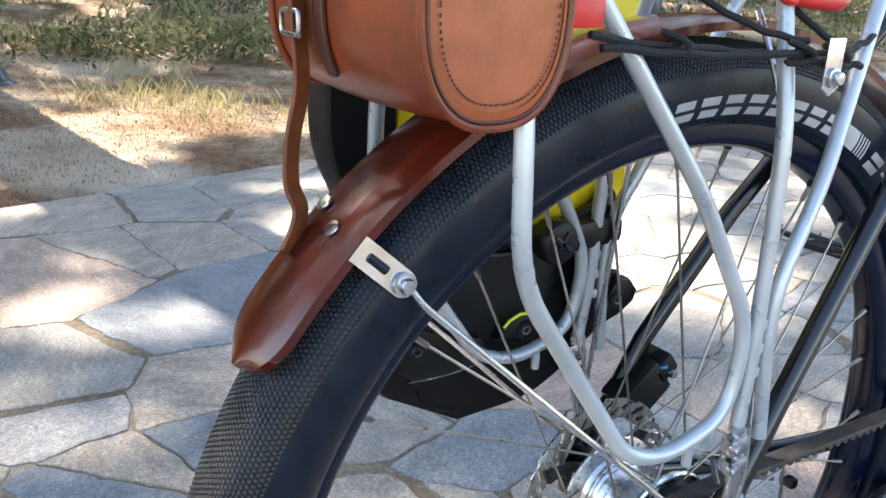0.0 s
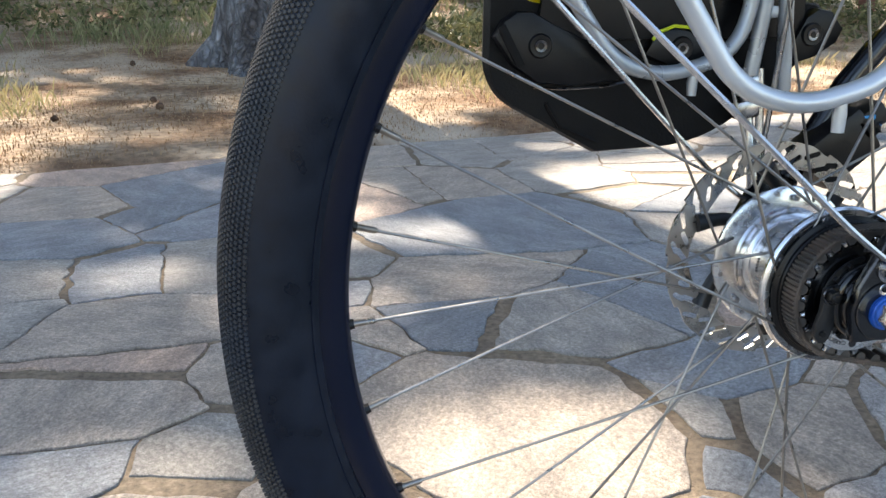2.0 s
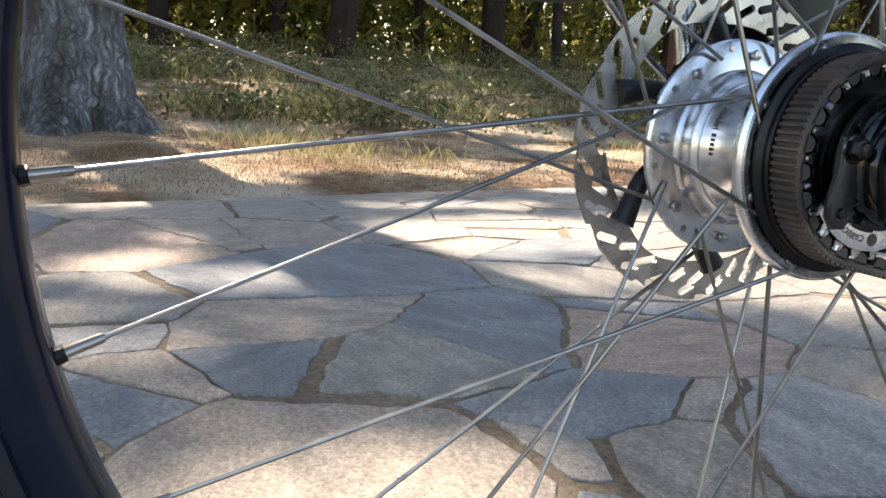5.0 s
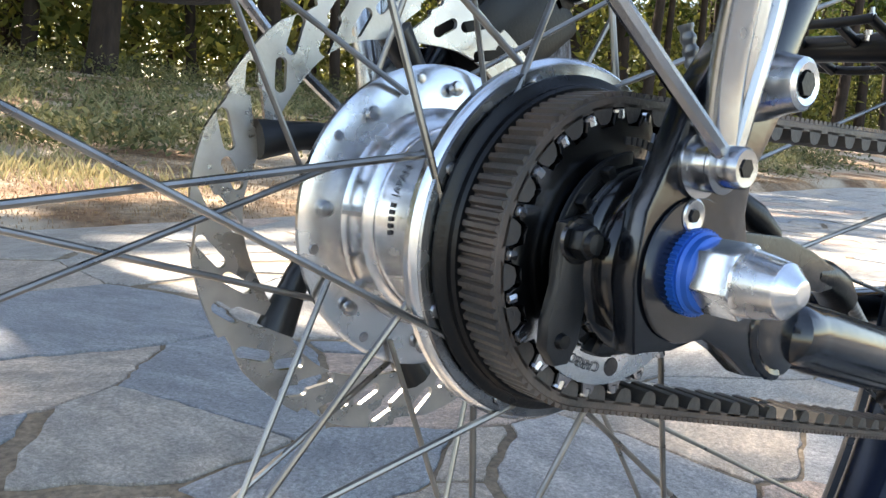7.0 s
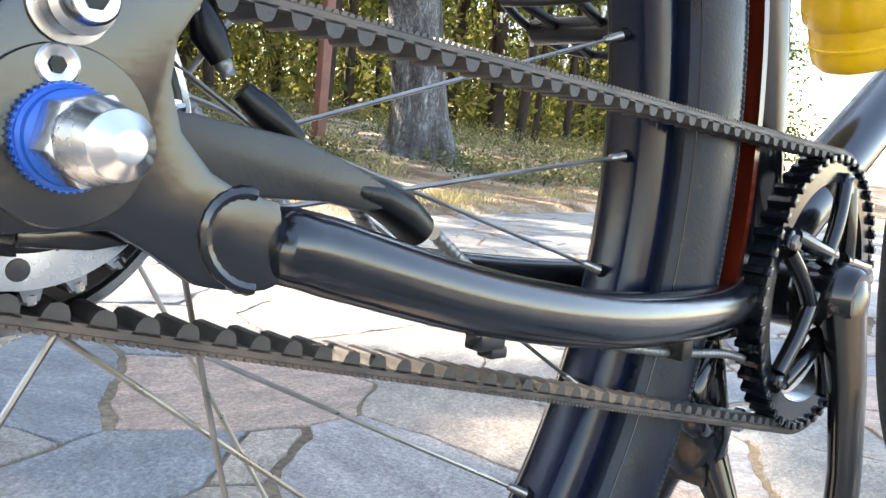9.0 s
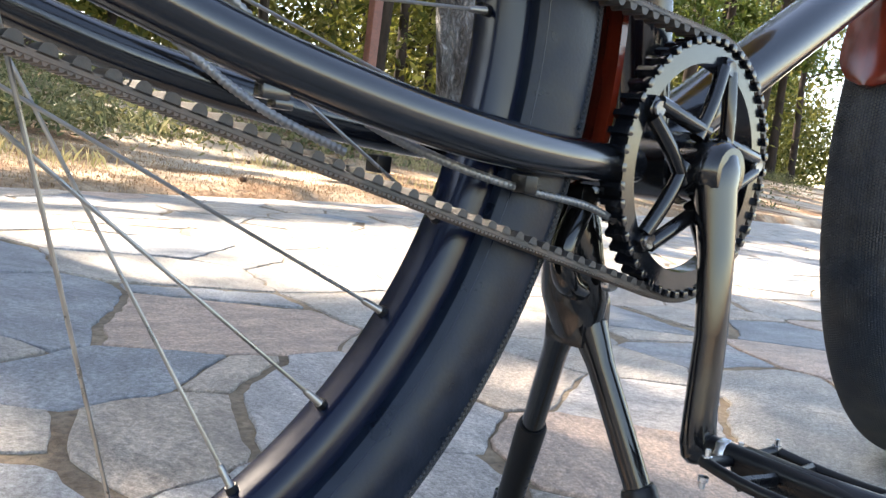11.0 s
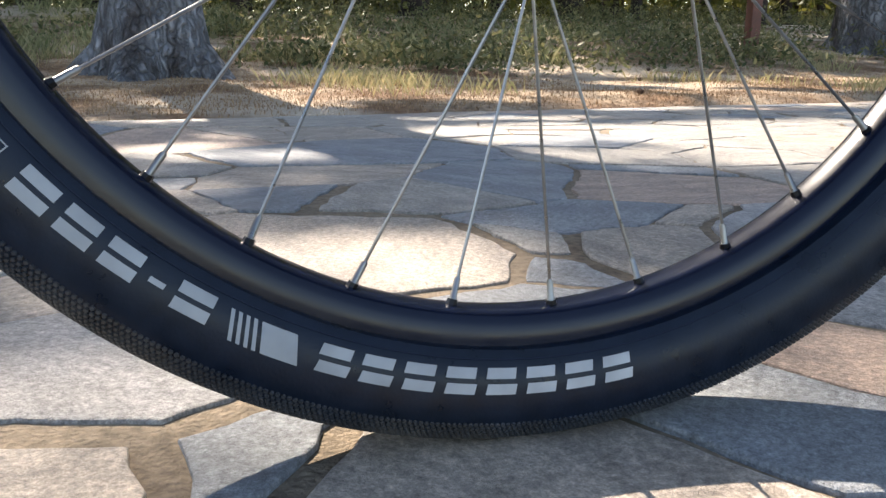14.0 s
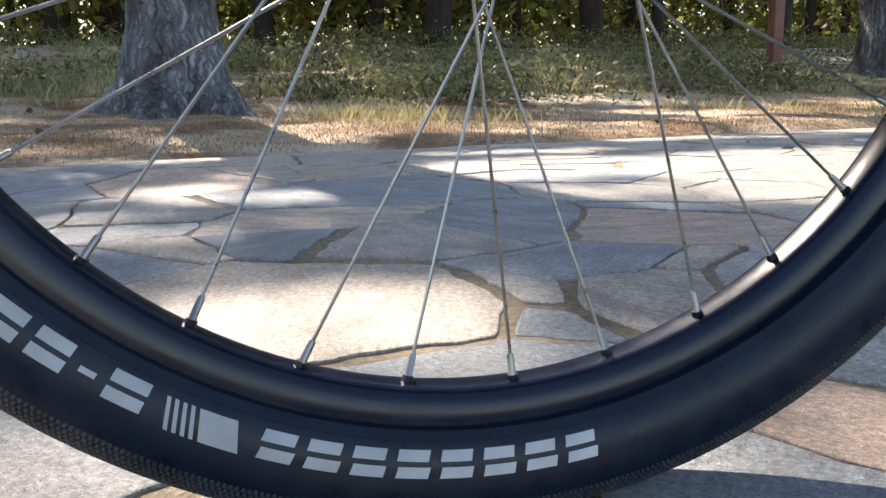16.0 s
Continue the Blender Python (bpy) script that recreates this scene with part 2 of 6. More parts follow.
SILVER_PAINT = mat("silver_coated_tube", (0.50, 0.545, 0.585), 0.32, 0.5, var=0.08, bump=0.1, bscale=900, rvar=0.08)
BLUE_ALU = mat("blue_anodised_washer", (0.012, 0.14, 0.62), 0.35, 0.2, var=0.1, bump=0.05, rvar=0.06)
LEATHER = mat("tan_leather", (0.21, 0.040, 0.0095), 0.36, var=0.22, scale=70, bump=0.25, bscale=420, col2=(0.14, 0.024, 0.006), patch=9, coat=0.15, rvar=0.08, spec=0.38)
LEATHER_END = mat("tan_leather_end", (0.38, 0.105, 0.038), 0.44, var=0.16, scale=60, bump=0.2, bscale=500, col2=(0.30, 0.074, 0.025), patch=9, rvar=0.06, spec=0.4)
LEATHER_EDGE = mat("dark_leather_edge", (0.09, 0.028, 0.014), 0.45, var=0.2, bump=0.2)
STRAP_LEATHER = mat("worn_strap_leather", (0.20, 0.055, 0.018), 0.45, var=0.2, scale=80, bump=0.3, bscale=300, patch=20, spec=0.35)
WOOD = mat("varnished_wood", (0.105, 0.0125, 0.0045), 0.20, var=0.35, scale=26, bump=0.06, bscale=60, col2=(0.050, 0.0060, 0.003), patch=8, coat=0.45, stretch=(0.5, 3, 0.5), rvar=0.07, spec=0.35)
YELLOW = mat("yellow_tarpaulin", (0.86, 0.64, 0.005), 0.42, var=0.05, bump=0.15, bscale=300, col2=(0.82, 0.58, 0.004), patch=5, rvar=0.06)
BLACK_CLOTH = mat("black_tarpaulin", (0.0040, 0.0042, 0.0050), 0.55, var=0.25, bump=0.35, bscale=500, spec=0.18)
BOTTLE = mat("yellow_bottle_plastic", (0.85, 0.47, 0.01), 0.28, var=0.04, bump=0.04, spec=0.5, rvar=0.04)
RED = mat("red_strap", (0.62, 0.025, 0.02), 0.4, var=0.1, bump=0.1, bscale=500)
WHITE_PRINT = mat("pale_print", (0.39, 0.41, 0.425), 0.6, var=0.15, bump=0.1)
DARK_PRINT = mat("dark_print", (0.03, 0.03, 0.035), 0.5, var=0.1, bump=0.0)
HIVIS = mat("lime_yellow_rubber", (0.62, 0.72, 0.02), 0.45, var=0.06, bump=0.05)
CYAN = mat("blue_lever", (0.01, 0.32, 0.75), 0.35, var=0.06, bump=0.0)
CORD = mat("black_elastic_cord", (0.016, 0.016, 0.017), 0.7, var=0.25, scale=500, bump=0.6, bscale=900, spec=0.3)
STONE = stone_mat()
MORTAR = mat("sandy_joint", (0.25, 0.198, 0.14), 0.95, var=0.35, scale=120, bump=0.9, bscale=260, col2=(0.14, 0.11, 0.08), patch=4, spec=0.15, depth=0.004)
SOIL = ground_mat()
BARK = bark_mat()
FAR_BARK = mat("far_bark", (0.040, 0.031, 0.026), 0.9, var=0.3, scale=12, bump=0.5, bscale=20, stretch=(1, 1, 0.3), depth=0.02, spec=0.15)
# steel toned darker and mottled to stand for what it reflects
PLATE_STEEL = mat("reflection_mottled_steel", (0.50, 0.51, 0.53), 0.18, 1.0, var=0.3, scale=50, bump=0.04, bscale=500, col2=(0.16, 0.165, 0.18), patch=30)
FLANGE_STEEL = mat("smeared_flange", (0.44, 0.455, 0.475), 0.26, 1.0, var=0.3, scale=60, bump=0.05, bscale=500, col2=(0.13, 0.135, 0.145), patch=26)
RUST_PAINT = mat("rust_brown_paint", (0.16, 0.06, 0.04), 0.6, var=0.2, bump=0.3)
NEEDLES = leaf_mat("pine_needles", (0.035, 0.065, 0.012), (0.10, 0.13, 0.025))
FOLIAGE = leaf_mat("wood_foliage", (0.030, 0.048, 0.009), (0.20, 0.19, 0.045), 0.45)
SHRUBS = leaf_mat("shrub_leaves", (0.045, 0.062, 0.022), (0.22, 0.20, 0.095), 0.3)
DRY_GRASS = leaf_mat("dry_grass", (0.46, 0.37, 0.20), (0.23, 0.22, 0.10), 0.3)
GREEN_GRASS = leaf_mat("green_grass", (0.13, 0.15, 0.065), (0.36, 0.33, 0.18), 0.3)
LITTER = leaf_mat("needle_litter", (0.16, 0.085, 0.042), (0.38, 0.255, 0.145), 0.1)


# ---- mesh helpers ----
HUB = Vector((0, 0, 0.368))


def part(name, bm, material, parent=None, label="", smooth=True):
    """Links a bmesh as one mesh object, under a thing or a part if one is given."""
    me = bpy.data.meshes.new(name)
    bm.to_mesh(me)
    bm.free()
    me.materials.append(material)
    if smooth:
        me.shade_smooth()
        me.set_sharp_from_angle(angle=radians(38))
    ob = new(name, me)
    ob.parent = parent
    if label:
        ob["label"] = label
    return ob


def raw(name, verts, faces, material, parent=None, label="", smooth=False):
    me = bpy.data.meshes.new(name)
    me.from_pydata(verts, [], faces)
    me.materials.append(material)
    if smooth:
        me.shade_smooth()
    ob = new(name, me)
    ob.parent = parent
    if label:
        ob["label"] = label
    return ob


def thing(name, at, label, category, group="", kind=""):
    ob = new(name)
    ob.empty_display_size = 0.02
    ob.location = at
    return tagged(ob, label, category, group, kind)


def child(ob, parent):
    """Parents ob, keeping it where it was built."""
    ob.parent = parent
    ob.matrix_parent_inverse = Matrix.Translation(-parent.location)
    return ob


def lathe(profile, segs=64, center=HUB, closed=False):
    """Turns a profile of (radius, y) round the y axis through center."""
    bm = bmesh.new()
    rings = []
    for r, y in profile:
        rings.append([bm.verts.new((center[0] + r * math.cos(a), center[1] + y, center[2] + r * math.sin(a)))
                      for a in (2 * math.pi * i / segs for i in range(segs))])
    pairs = list(zip(rings, rings[1:])) + ([(rings[-1], rings[0])] if closed else [])
    for a, b in pairs:
        for i in range(segs):
            j = (i + 1) % segs
            bm.faces.new((a[i], a[j], b[j], b[i]))
    if not closed:
        for ring in (rings[0], rings[-1]):
            bm.faces.new(ring)
    bmesh.ops.recalc_face_normals(bm, faces=bm.faces)
    return bm


def rounded(pts, rad, n=5):
    """A polyline with its corners rounded off."""
    pts = [Vector(p) for p in pts]
    out = [pts[0]]
    for a, b, c in zip(pts, pts[1:], pts[2:]):
        d = min(rad, (a - b).length * 0.48, (c - b).length * 0.48)
        p, q = b + (a - b).normalized() * d, b + (c - b).normalized() * d
        for i in range(n + 1):
            t = i / n
            out.append(p * (1 - t) ** 2 + b * 2 * t * (1 - t) + q * t * t)
    out.append(pts[-1])
    return out


def sweep(bm, pts, r, seg=10, caps=True, flat=1.0):
    """Adds a tube along pts; r is one radius or one for each point; flat squeezes its second axis."""
    pts = [Vector(p) for p in pts]
    rs = r if isinstance(r, (list, tuple)) else [r] * len(pts)
    tangent = [((pts[min(i + 1, len(pts) - 1)] - pts[max(i - 1, 0)]).normalized()) for i in range(len(pts))]
    side = tangent[0].orthogonal().normalized()
    if abs(tangent[0].y) < 0.9:
        side = (Vector((0, 1, 0)) - tangent[0] * tangent[0].y).normalized()
    rings = []
    for p, t, rad in zip(pts, tangent, rs):
        side = (side - t * side.dot(t)).normalized()
        up = t.cross(side)
        rings.append([bm.verts.new(p + (side * math.cos(a) + up * math.sin(a) * flat) * rad)
                      for a in (2 * math.pi * i / seg for i in range(seg))])
    for a, b in zip(rings, rings[1:]):
        for i in range(seg):
            j = (i + 1) % seg
            bm.faces.new((a[i], a[j], b[j], b[i]))
    if caps:
        bm.faces.new(rings[0][::-1])
        bm.faces.new(rings[-1])
    return bm


def tube(pts, r, seg=10, flat=1.0):
    bm = sweep(bmesh.new(), pts, r, seg, True, flat)
    bmesh.ops.recalc_face_normals(bm, faces=bm.faces)
    return bm


def prism(n, r, y0, y1, cx, cz, turn=0.0, r2=None, bevel=0.0):
    """An n-sided bar along y."""
    bm = bmesh.new()
    rows = []
    for rad, y in ((r, y0), (r if r2 is None else r2, y1)):
        rows.append([bm.verts.new((cx + rad * math.cos(2 * math.pi * i / n + turn), y, cz + rad * math.sin(2 * math.pi * i / n + turn))) for i in range(n)])
    for i in range(n):
        j = (i + 1) % n
        bm.faces.new((rows[0][i], rows[0][j], rows[1][j], rows[1][i]))
    bm.faces.new(rows[0])
    bm.faces.new(rows[1][::-1])
    bmesh.ops.recalc_face_normals(bm, faces=bm.faces)
    if bevel:
        bmesh.ops.bevel(bm, geom=bm.edges[:], offset=bevel, segments=2, affect="EDGES", profile=0.6)
    return bm


def slab(outline, y0, y1, bevel=0.0):
    """A plate with an outline in x and z, between two y."""
    bm = bmesh.new()
    a = [bm.verts.new((x, y0, z)) for x, z in outline]
    b = [bm.verts.new((x, y1, z)) for x, z in outline]
    for i in range(len(a)):
        j = (i + 1) % len(a)
        bm.faces.new((a[i], a[j], b[j], b[i]))
    bm.faces.new(a)
    bm.faces.new(b[::-1])
    bmesh.ops.recalc_face_normals(bm, faces=bm.faces)
    if bevel:
        edges = [e for e in bm.edges if abs(e.verts[0].co.y - e.verts[1].co.y) < 1e-6]
        bmesh.ops.bevel(bm, geom=edges, offset=bevel, segments=2, affect="EDGES", profile=0.6)
    return bm


def block(size, at, bevel=0.002, turn=None):
    bm = bmesh.new()
    bmesh.ops.create_cube(bm, size=1.0)
    for v in bm.verts:
        v.co = Vector((v.co.x * size[0], v.co.y * size[1], v.co.z * size[2]))
    if bevel:
        bmesh.ops.bevel(bm, geom=bm.edges[:], offset=bevel, segments=2, affect="EDGES", profile=0.6)
    m = Matrix.Translation(at) @ (turn.to_matrix().to_4x4() if turn else Matrix.Identity(4))
    bmesh.ops.transform(bm, matrix=m, verts=bm.verts)
    return bm


def join(*bms):
    """Several bmeshes of one part as one."""
    out = bms[0]
    for b in bms[1:]:
        me = bpy.data.meshes.new("join")
        b.to_mesh(me)
        b.free()
        out.from_mesh(me)
        bpy.data.meshes.remove(me)
    return out


def spin(cx, cz, deg, r):
    """A point at an angle from straight down, turning forward."""
    a = radians(deg)
    return cx + r * math.sin(a), cz - r * math.cos(a)


def lettering(text, size):
    """The outline of a word as (verts, faces) in x and y, starting at 0."""
    cu = bpy.data.curves.new("word", "FONT")
    cu.body, cu.size, cu.resolution_u = text, size, 2
    ob = bpy.data.objects.new("word", cu)
    scene.collection.objects.link(ob)
    bpy.context.view_layer.update()
    me = bpy.data.meshes.new_from_object(ob.evaluated_get(bpy.context.evaluated_depsgraph_get()))
    out = [tuple(v.co) for v in me.vertices], [tuple(p.vertices) for p in me.polygons]
    bpy.data.objects.remove(ob)
    bpy.data.curves.remove(cu)
    bpy.data.meshes.remove(me)
    return out

# ---- bicycle: rear wheel ----
bicycle = thing("bicycle", (0, 0, 0), "black belt-drive touring bicycle on its double kickstand", "bicycle")
TYRE_R, BEAD_R, HALF_W, MID_R, SHOULDER = 0.3692, 0.3155, 0.0335, 0.342, 0.72


def tyre_y(r):
    """Half the tyre's width at a radius."""
    h = TYRE_R - MID_R if r > MID_R else MID_R - BEAD_R + 0.008
    return HALF_W * max(0.0, 1 - (abs(r - MID_R) / h) ** 2.2) ** (1 / 2.2)


def tyre_profile(k=22):
    pts = []
    for i in range(k + 1):
        a = math.pi * i / k
        s, c = math.sin(a), math.cos(a)
        y = HALF_W * math.copysign(abs(c) ** SHOULDER, c)
        pts.append((MID_R + (TYRE_R - MID_R) * s ** SHOULDER, y))
    low = []
    for r in (0.336, 0.329, 0.3225, 0.318, BEAD_R):
        low.append((r, tyre_y(r)))
    return [(r, y) for r, y in low[::-1]] + pts + [(r, -y) for r, y in low]


def build_tyre(center, name, label):
    ob = part(name, lathe(tyre_profile(), 160, center, closed=True), RUBBER, bicycle, label)
    return ob


tyre = build_tyre(HUB, "rear_tyre", "black rubber tyre with fine round tread knobs and pale print")


def tread(center, parent, start=0, stop=360):
    """Rows of small six-sided knobs over the crown of a tyre, too many to count."""
    verts, faces = [], []
    n = 724

    def crown(v):
        s = math.sqrt(max(0.0, 1 - (abs(v) / HALF_W) ** (2 / SHOULDER)))
        return MID_R + (TYRE_R - MID_R) * s ** SHOULDER
    rows_, walked, last = [], 0.0, None
    for step in range(1401):                              # even steps along the tyre's section
        phi = radians(-70 + step * 0.1)
        y = HALF_W * math.copysign(abs(math.sin(phi)) ** SHOULDER, phi)
        here = (y, crown(y))
        if last:
            walked += math.hypot(here[0] - last[0], here[1] - last[1])
        if last is None or walked >= 0.00278:
            rows_.append(here)
            walked = 0.0
        last = here
    for row, (y, r) in enumerate(rows_):
        slope = Vector((0, (crown(y - 0.0004) - crown(y + 0.0004)) / 0.0008, 1)).normalized()
        for i in range(n):
            deg = 360 * (i + 0.5 * (row % 2)) / n
            if not start <= deg <= stop:
                continue
            a = radians(deg)
            out = Vector((math.cos(a) * slope.z, slope.y, math.sin(a) * slope.z))
            fore = Vector((-math.sin(a), 0, math.cos(a)))
            side = out.cross(fore)
            base = Vector((center[0] + r * math.cos(a), center[1] + y, center[2] + r * math.sin(a)))
            k = len(verts)
            for lift, rad in ((-0.0004, 0.00150), (0.0010, 0.00108)):
                for j in range(6):
                    b = j * math.pi / 3
                    verts.append(base + out * lift + (fore * math.cos(b) + side * math.sin(b)) * rad)
            faces.append(tuple(range(k + 6, k + 12)))
            for j in range(6):
                faces.append((k + j, k + (j + 1) % 6, k + 6 + (j + 1) % 6, k + 6 + j))
    return tagged(raw("tread", verts, faces, TREAD, parent), kind="stuff")


tread(HUB, tyre)


def side_patch(a0, a1, r0, r1, skew=0.0, lift=0.0004, n=5):
    """A thin printed bar on the tyre's near sidewall, between two angles and radii; skew slants it."""
    bm = bmesh.new()
    rows = []
    for i in range(n + 1):
        t = i / n
        row = []
        for j in range(4):
            u = j / 3
            r = r0 + (r1 - r0) * u
            x, z = spin(HUB.x, HUB.z, a0 + (a1 - a0) * t + skew * (u - 0.5), r)
            row.append(bm.verts.new((x, -tyre_y(r) - lift, z)))
        rows.append(row)
    for a, b in zip(rows, rows[1:]):
        for j in range(3):
            bm.faces.new((a[j], a[j + 1], b[j + 1], b[j]))
    bmesh.ops.recalc_face_normals(bm, faces=bm.faces)
    return bm


def side_word(text, a0, deg_per_m, r_base, r_height):
    """A word printed along the sidewall, its foot towards the rim's far side."""
    vs, fs = lettering(text, 1.0)
    w = max(v[0] for v in vs)
    h = max(v[1] for v in vs)
    out = []
    for x, y, _ in vs:
        r = r_base + y / h * r_height
        px, pz = spin(HUB.x, HUB.z, a0 - x / w * deg_per_m, r)
        out.append((px, -tyre_y(r) - 0.0005, pz))
    return raw("printed_word", out, fs, WHITE_PRINT, tyre)


for turn in (0.0, 180.6):
    for i in range(8):                                   # large maker's print as plain slanted bars
        a = turn + 8.4 - i * 3.98
        part("print_bar", side_patch(a, a - 2.9, 0.3312, 0.3368, -0.2), WHITE_PRINT, tyre)
        part("print_bar", side_patch(a, a - 2.9, 0.3232, 0.3286, -0.2), WHITE_PRINT, tyre)
    part("print_bar", side_patch(turn - 24.3, turn - 27.6, 0.3235, 0.3375, 0.8), WHITE_PRINT, tyre)
    for i in range(4):
        part("print_bar", side_patch(turn - 28.0 - i * 0.7, turn - 28.35 - i * 0.7, 0.3235, 0.3375, 0.8, n=2), WHITE_PRINT, tyre)
    for a0, a1 in ((-32.2, -35.4), (-36.4, -37.8), (-38.8, -41.8), (-42.8, -45.8), (-46.8, -50.0)):
        for r0, r1 in ((0.3300, 0.3356), (0.3222, 0.3276)) if a0 != -36.4 else ((0.3280, 0.3306),):
            part("print_bar", side_patch(turn + a0, turn + a1, r0, r1, 0), WHITE_PRINT, tyre)
    for r in (0.3235, 0.3345):                           # outlined box
        part("print_line", side_patch(turn - 51.9, turn - 59.2, r, r + 0.0006, 0, n=8), WHITE_PRINT, tyre)
    for a in (-51.9, -56.6, -59.1):
        part("print_line", side_patch(turn + a, turn + a - 0.12, 0.3235, 0.3351, 0, n=1), WHITE_PRINT, tyre)
side_word("SPEED", -52.4, 3.9, 0.3258, 0.0068)
side_word("TLE", -57.0, 1.8, 0.3258, 0.0068)
part("print_line", side_patch(-180, 180, 0.3192, 0.3197, 0, 0.0003, n=180), RIM_BLACK, tyre, "moulded ring beside the rim")

rim = part("rear_rim", lathe([(0.2975, -0.007), (0.2982, -0.0095), (0.3010, -0.0128), (0.3050, -0.0150), (0.3120, -0.0163), (0.3172, -0.0168), (0.3180, -0.0160), (0.3180, -0.0142),
                             (0.3120, -0.0135), (0.3120, 0.0135), (0.3180, 0.0142), (0.3180, 0.0160), (0.3172, 0.0168), (0.3120, 0.0163), (0.3050, 0.0150), (0.3010, 0.0128), (0.2982, 0.0095), (0.2975, 0.007)], 160, HUB, True),
           RIM_BLACK, bicycle, "satin black anodised rim")

FLANGE_R = 0.0425
for k in range(32):
    deg = 11.25 * (k + 0.2)
    right = k % 2 == 0
    lead = k % 4 >= 2
    hole = deg - 90 + ((54 if right else 49) if lead else -37)
    y = -0.0260 if right else 0.0315
    fx, fz = FLANGE_R * math.cos(radians(hole)), HUB.z + FLANGE_R * math.sin(radians(hole))
    outside = -1 if lead else 1
    rx, rz = spin(0, HUB.z, deg, 0.2965)
    foot = Vector((fx, y + outside * 0.003 * (1 if right else -1), fz))
    top = Vector((rx, -0.002 if right else 0.002, rz))
    d = (foot - top).normalized()
    part("spoke", tube([top, top + d * 0.02, foot], 0.00098, 8), SPOKE_STEEL, rim)
    part("nipple", tube([top - d * 0.003, top + d * 0.0015, top + d * 0.0022, top + d * 0.0135, top + d * 0.0145], [0.0027, 0.0027, 0.0021, 0.0019, 0.0012], 8), SPOKE_STEEL, rim)
    part("nipple_seat", tube([top - d * 0.002, top + d * 0.0018], [0.0036, 0.0030], 8), PLASTIC, rim)
    # drive-side ends are coloured dark to stand for the shaded spoke holes
    part("spoke_head", lathe([(0.0001, -0.0015), (0.0022, -0.0012), (0.0026, 0), (0.0022, 0.0012), (0.0001, 0.0015)], 10, Vector((fx, y + outside * -0.0032 * (1 if right else -1), fz))), PLASTIC if right else STEEL, rim)

# ---- hub, brake disc, sprocket ----
hub = part("hub_shell", lathe([(0.012, 0.060), (0.020, 0.0585), (0.0225, 0.050), (0.0245, 0.040), (0.030, 0.0345), (0.0535, 0.0325), (0.0552, 0.0312), (0.0552, 0.0292), (0.0535, 0.0283),
                               (0.040, 0.0275), (0.0375, 0.0250), (0.0365, 0.0205), (0.0340, 0.0195), (0.0325, 0.0170), (0.0320, 0.000), (0.0325, -0.0150), (0.0345, -0.0185), (0.0375, -0.0215), (0.041, -0.0265),
                               (0.0545, -0.0285), (0.0558, -0.0296), (0.0558, -0.0318), (0.0545, -0.0332), (0.0500, -0.0342), (0.030, -0.0352), (0.012, -0.0360)], 96, HUB), POLISHED, bicycle, "polished aluminium gear hub shell")
for i in range(8):
    for y, off in ((0.0339, 0), (-0.0349, 8)):
        a = radians(45 * i + off + 11)
        part("flange_rivet", lathe([(0.0001, -0.0008), (0.0016, -0.0007), (0.0020, 0), (0.0016, 0.0007), (0.0001, 0.0008)], 10, HUB + Vector((0.0505 * math.cos(a), y if y < 0 else 0.0283, 0.0505 * math.sin(a)))), STEEL if y > 0 else FLANGE_STEEL, hub)
for text, at in (("JAPAN", 152.5), ("VIA", 132.5)):
    vs, fs = lettering(text, 0.0040)
    wide = max(v[0] for v in vs)
    word = []
    for x, y, _ in vs:
        a = radians(at) - (x - wide / 2) / 0.0322
        word.append((0.0329 * math.cos(a), y + 0.0090, HUB.z + 0.0329 * math.sin(a)))
    raw("printed_word", word, fs, DARK_PRINT, hub)
for i in range(5):
    a0 = radians(166 + i * 4)
    bm = bmesh.new()
    q = [bm.verts.new((0.0329 * math.cos(a0 + da), yy, HUB.z + 0.0329 * math.sin(a0 + da))) for da, yy in ((0, 0.0088), (0.045, 0.0088), (0.045, 0.0108), (0, 0.0108))]
    bm.faces.new(q)
    part("print_bar", bm, DARK_PRINT, hub)
part("flange_face", lathe([(0.030, -0.0336), (0.0535, -0.0336), (0.0542, -0.0340), (0.0538, -0.0346), (0.030, -0.0350)], 96, HUB), FLANGE_STEEL, hub, "smeared silver flange face")
part("dust_ring", lathe([(0.020, -0.0346), (0.0500, -0.0350), (0.0508, -0.0356), (0.0508, -0.0366), (0.0496, -0.0372), (0.0484, -0.0374), (0.0478, -0.0380), (0.0478, -0.0398), (0.0470, -0.0406), (0.020, -0.0408)], 96, HUB), PLASTIC, hub, "black lipped dust ring beside the flange")


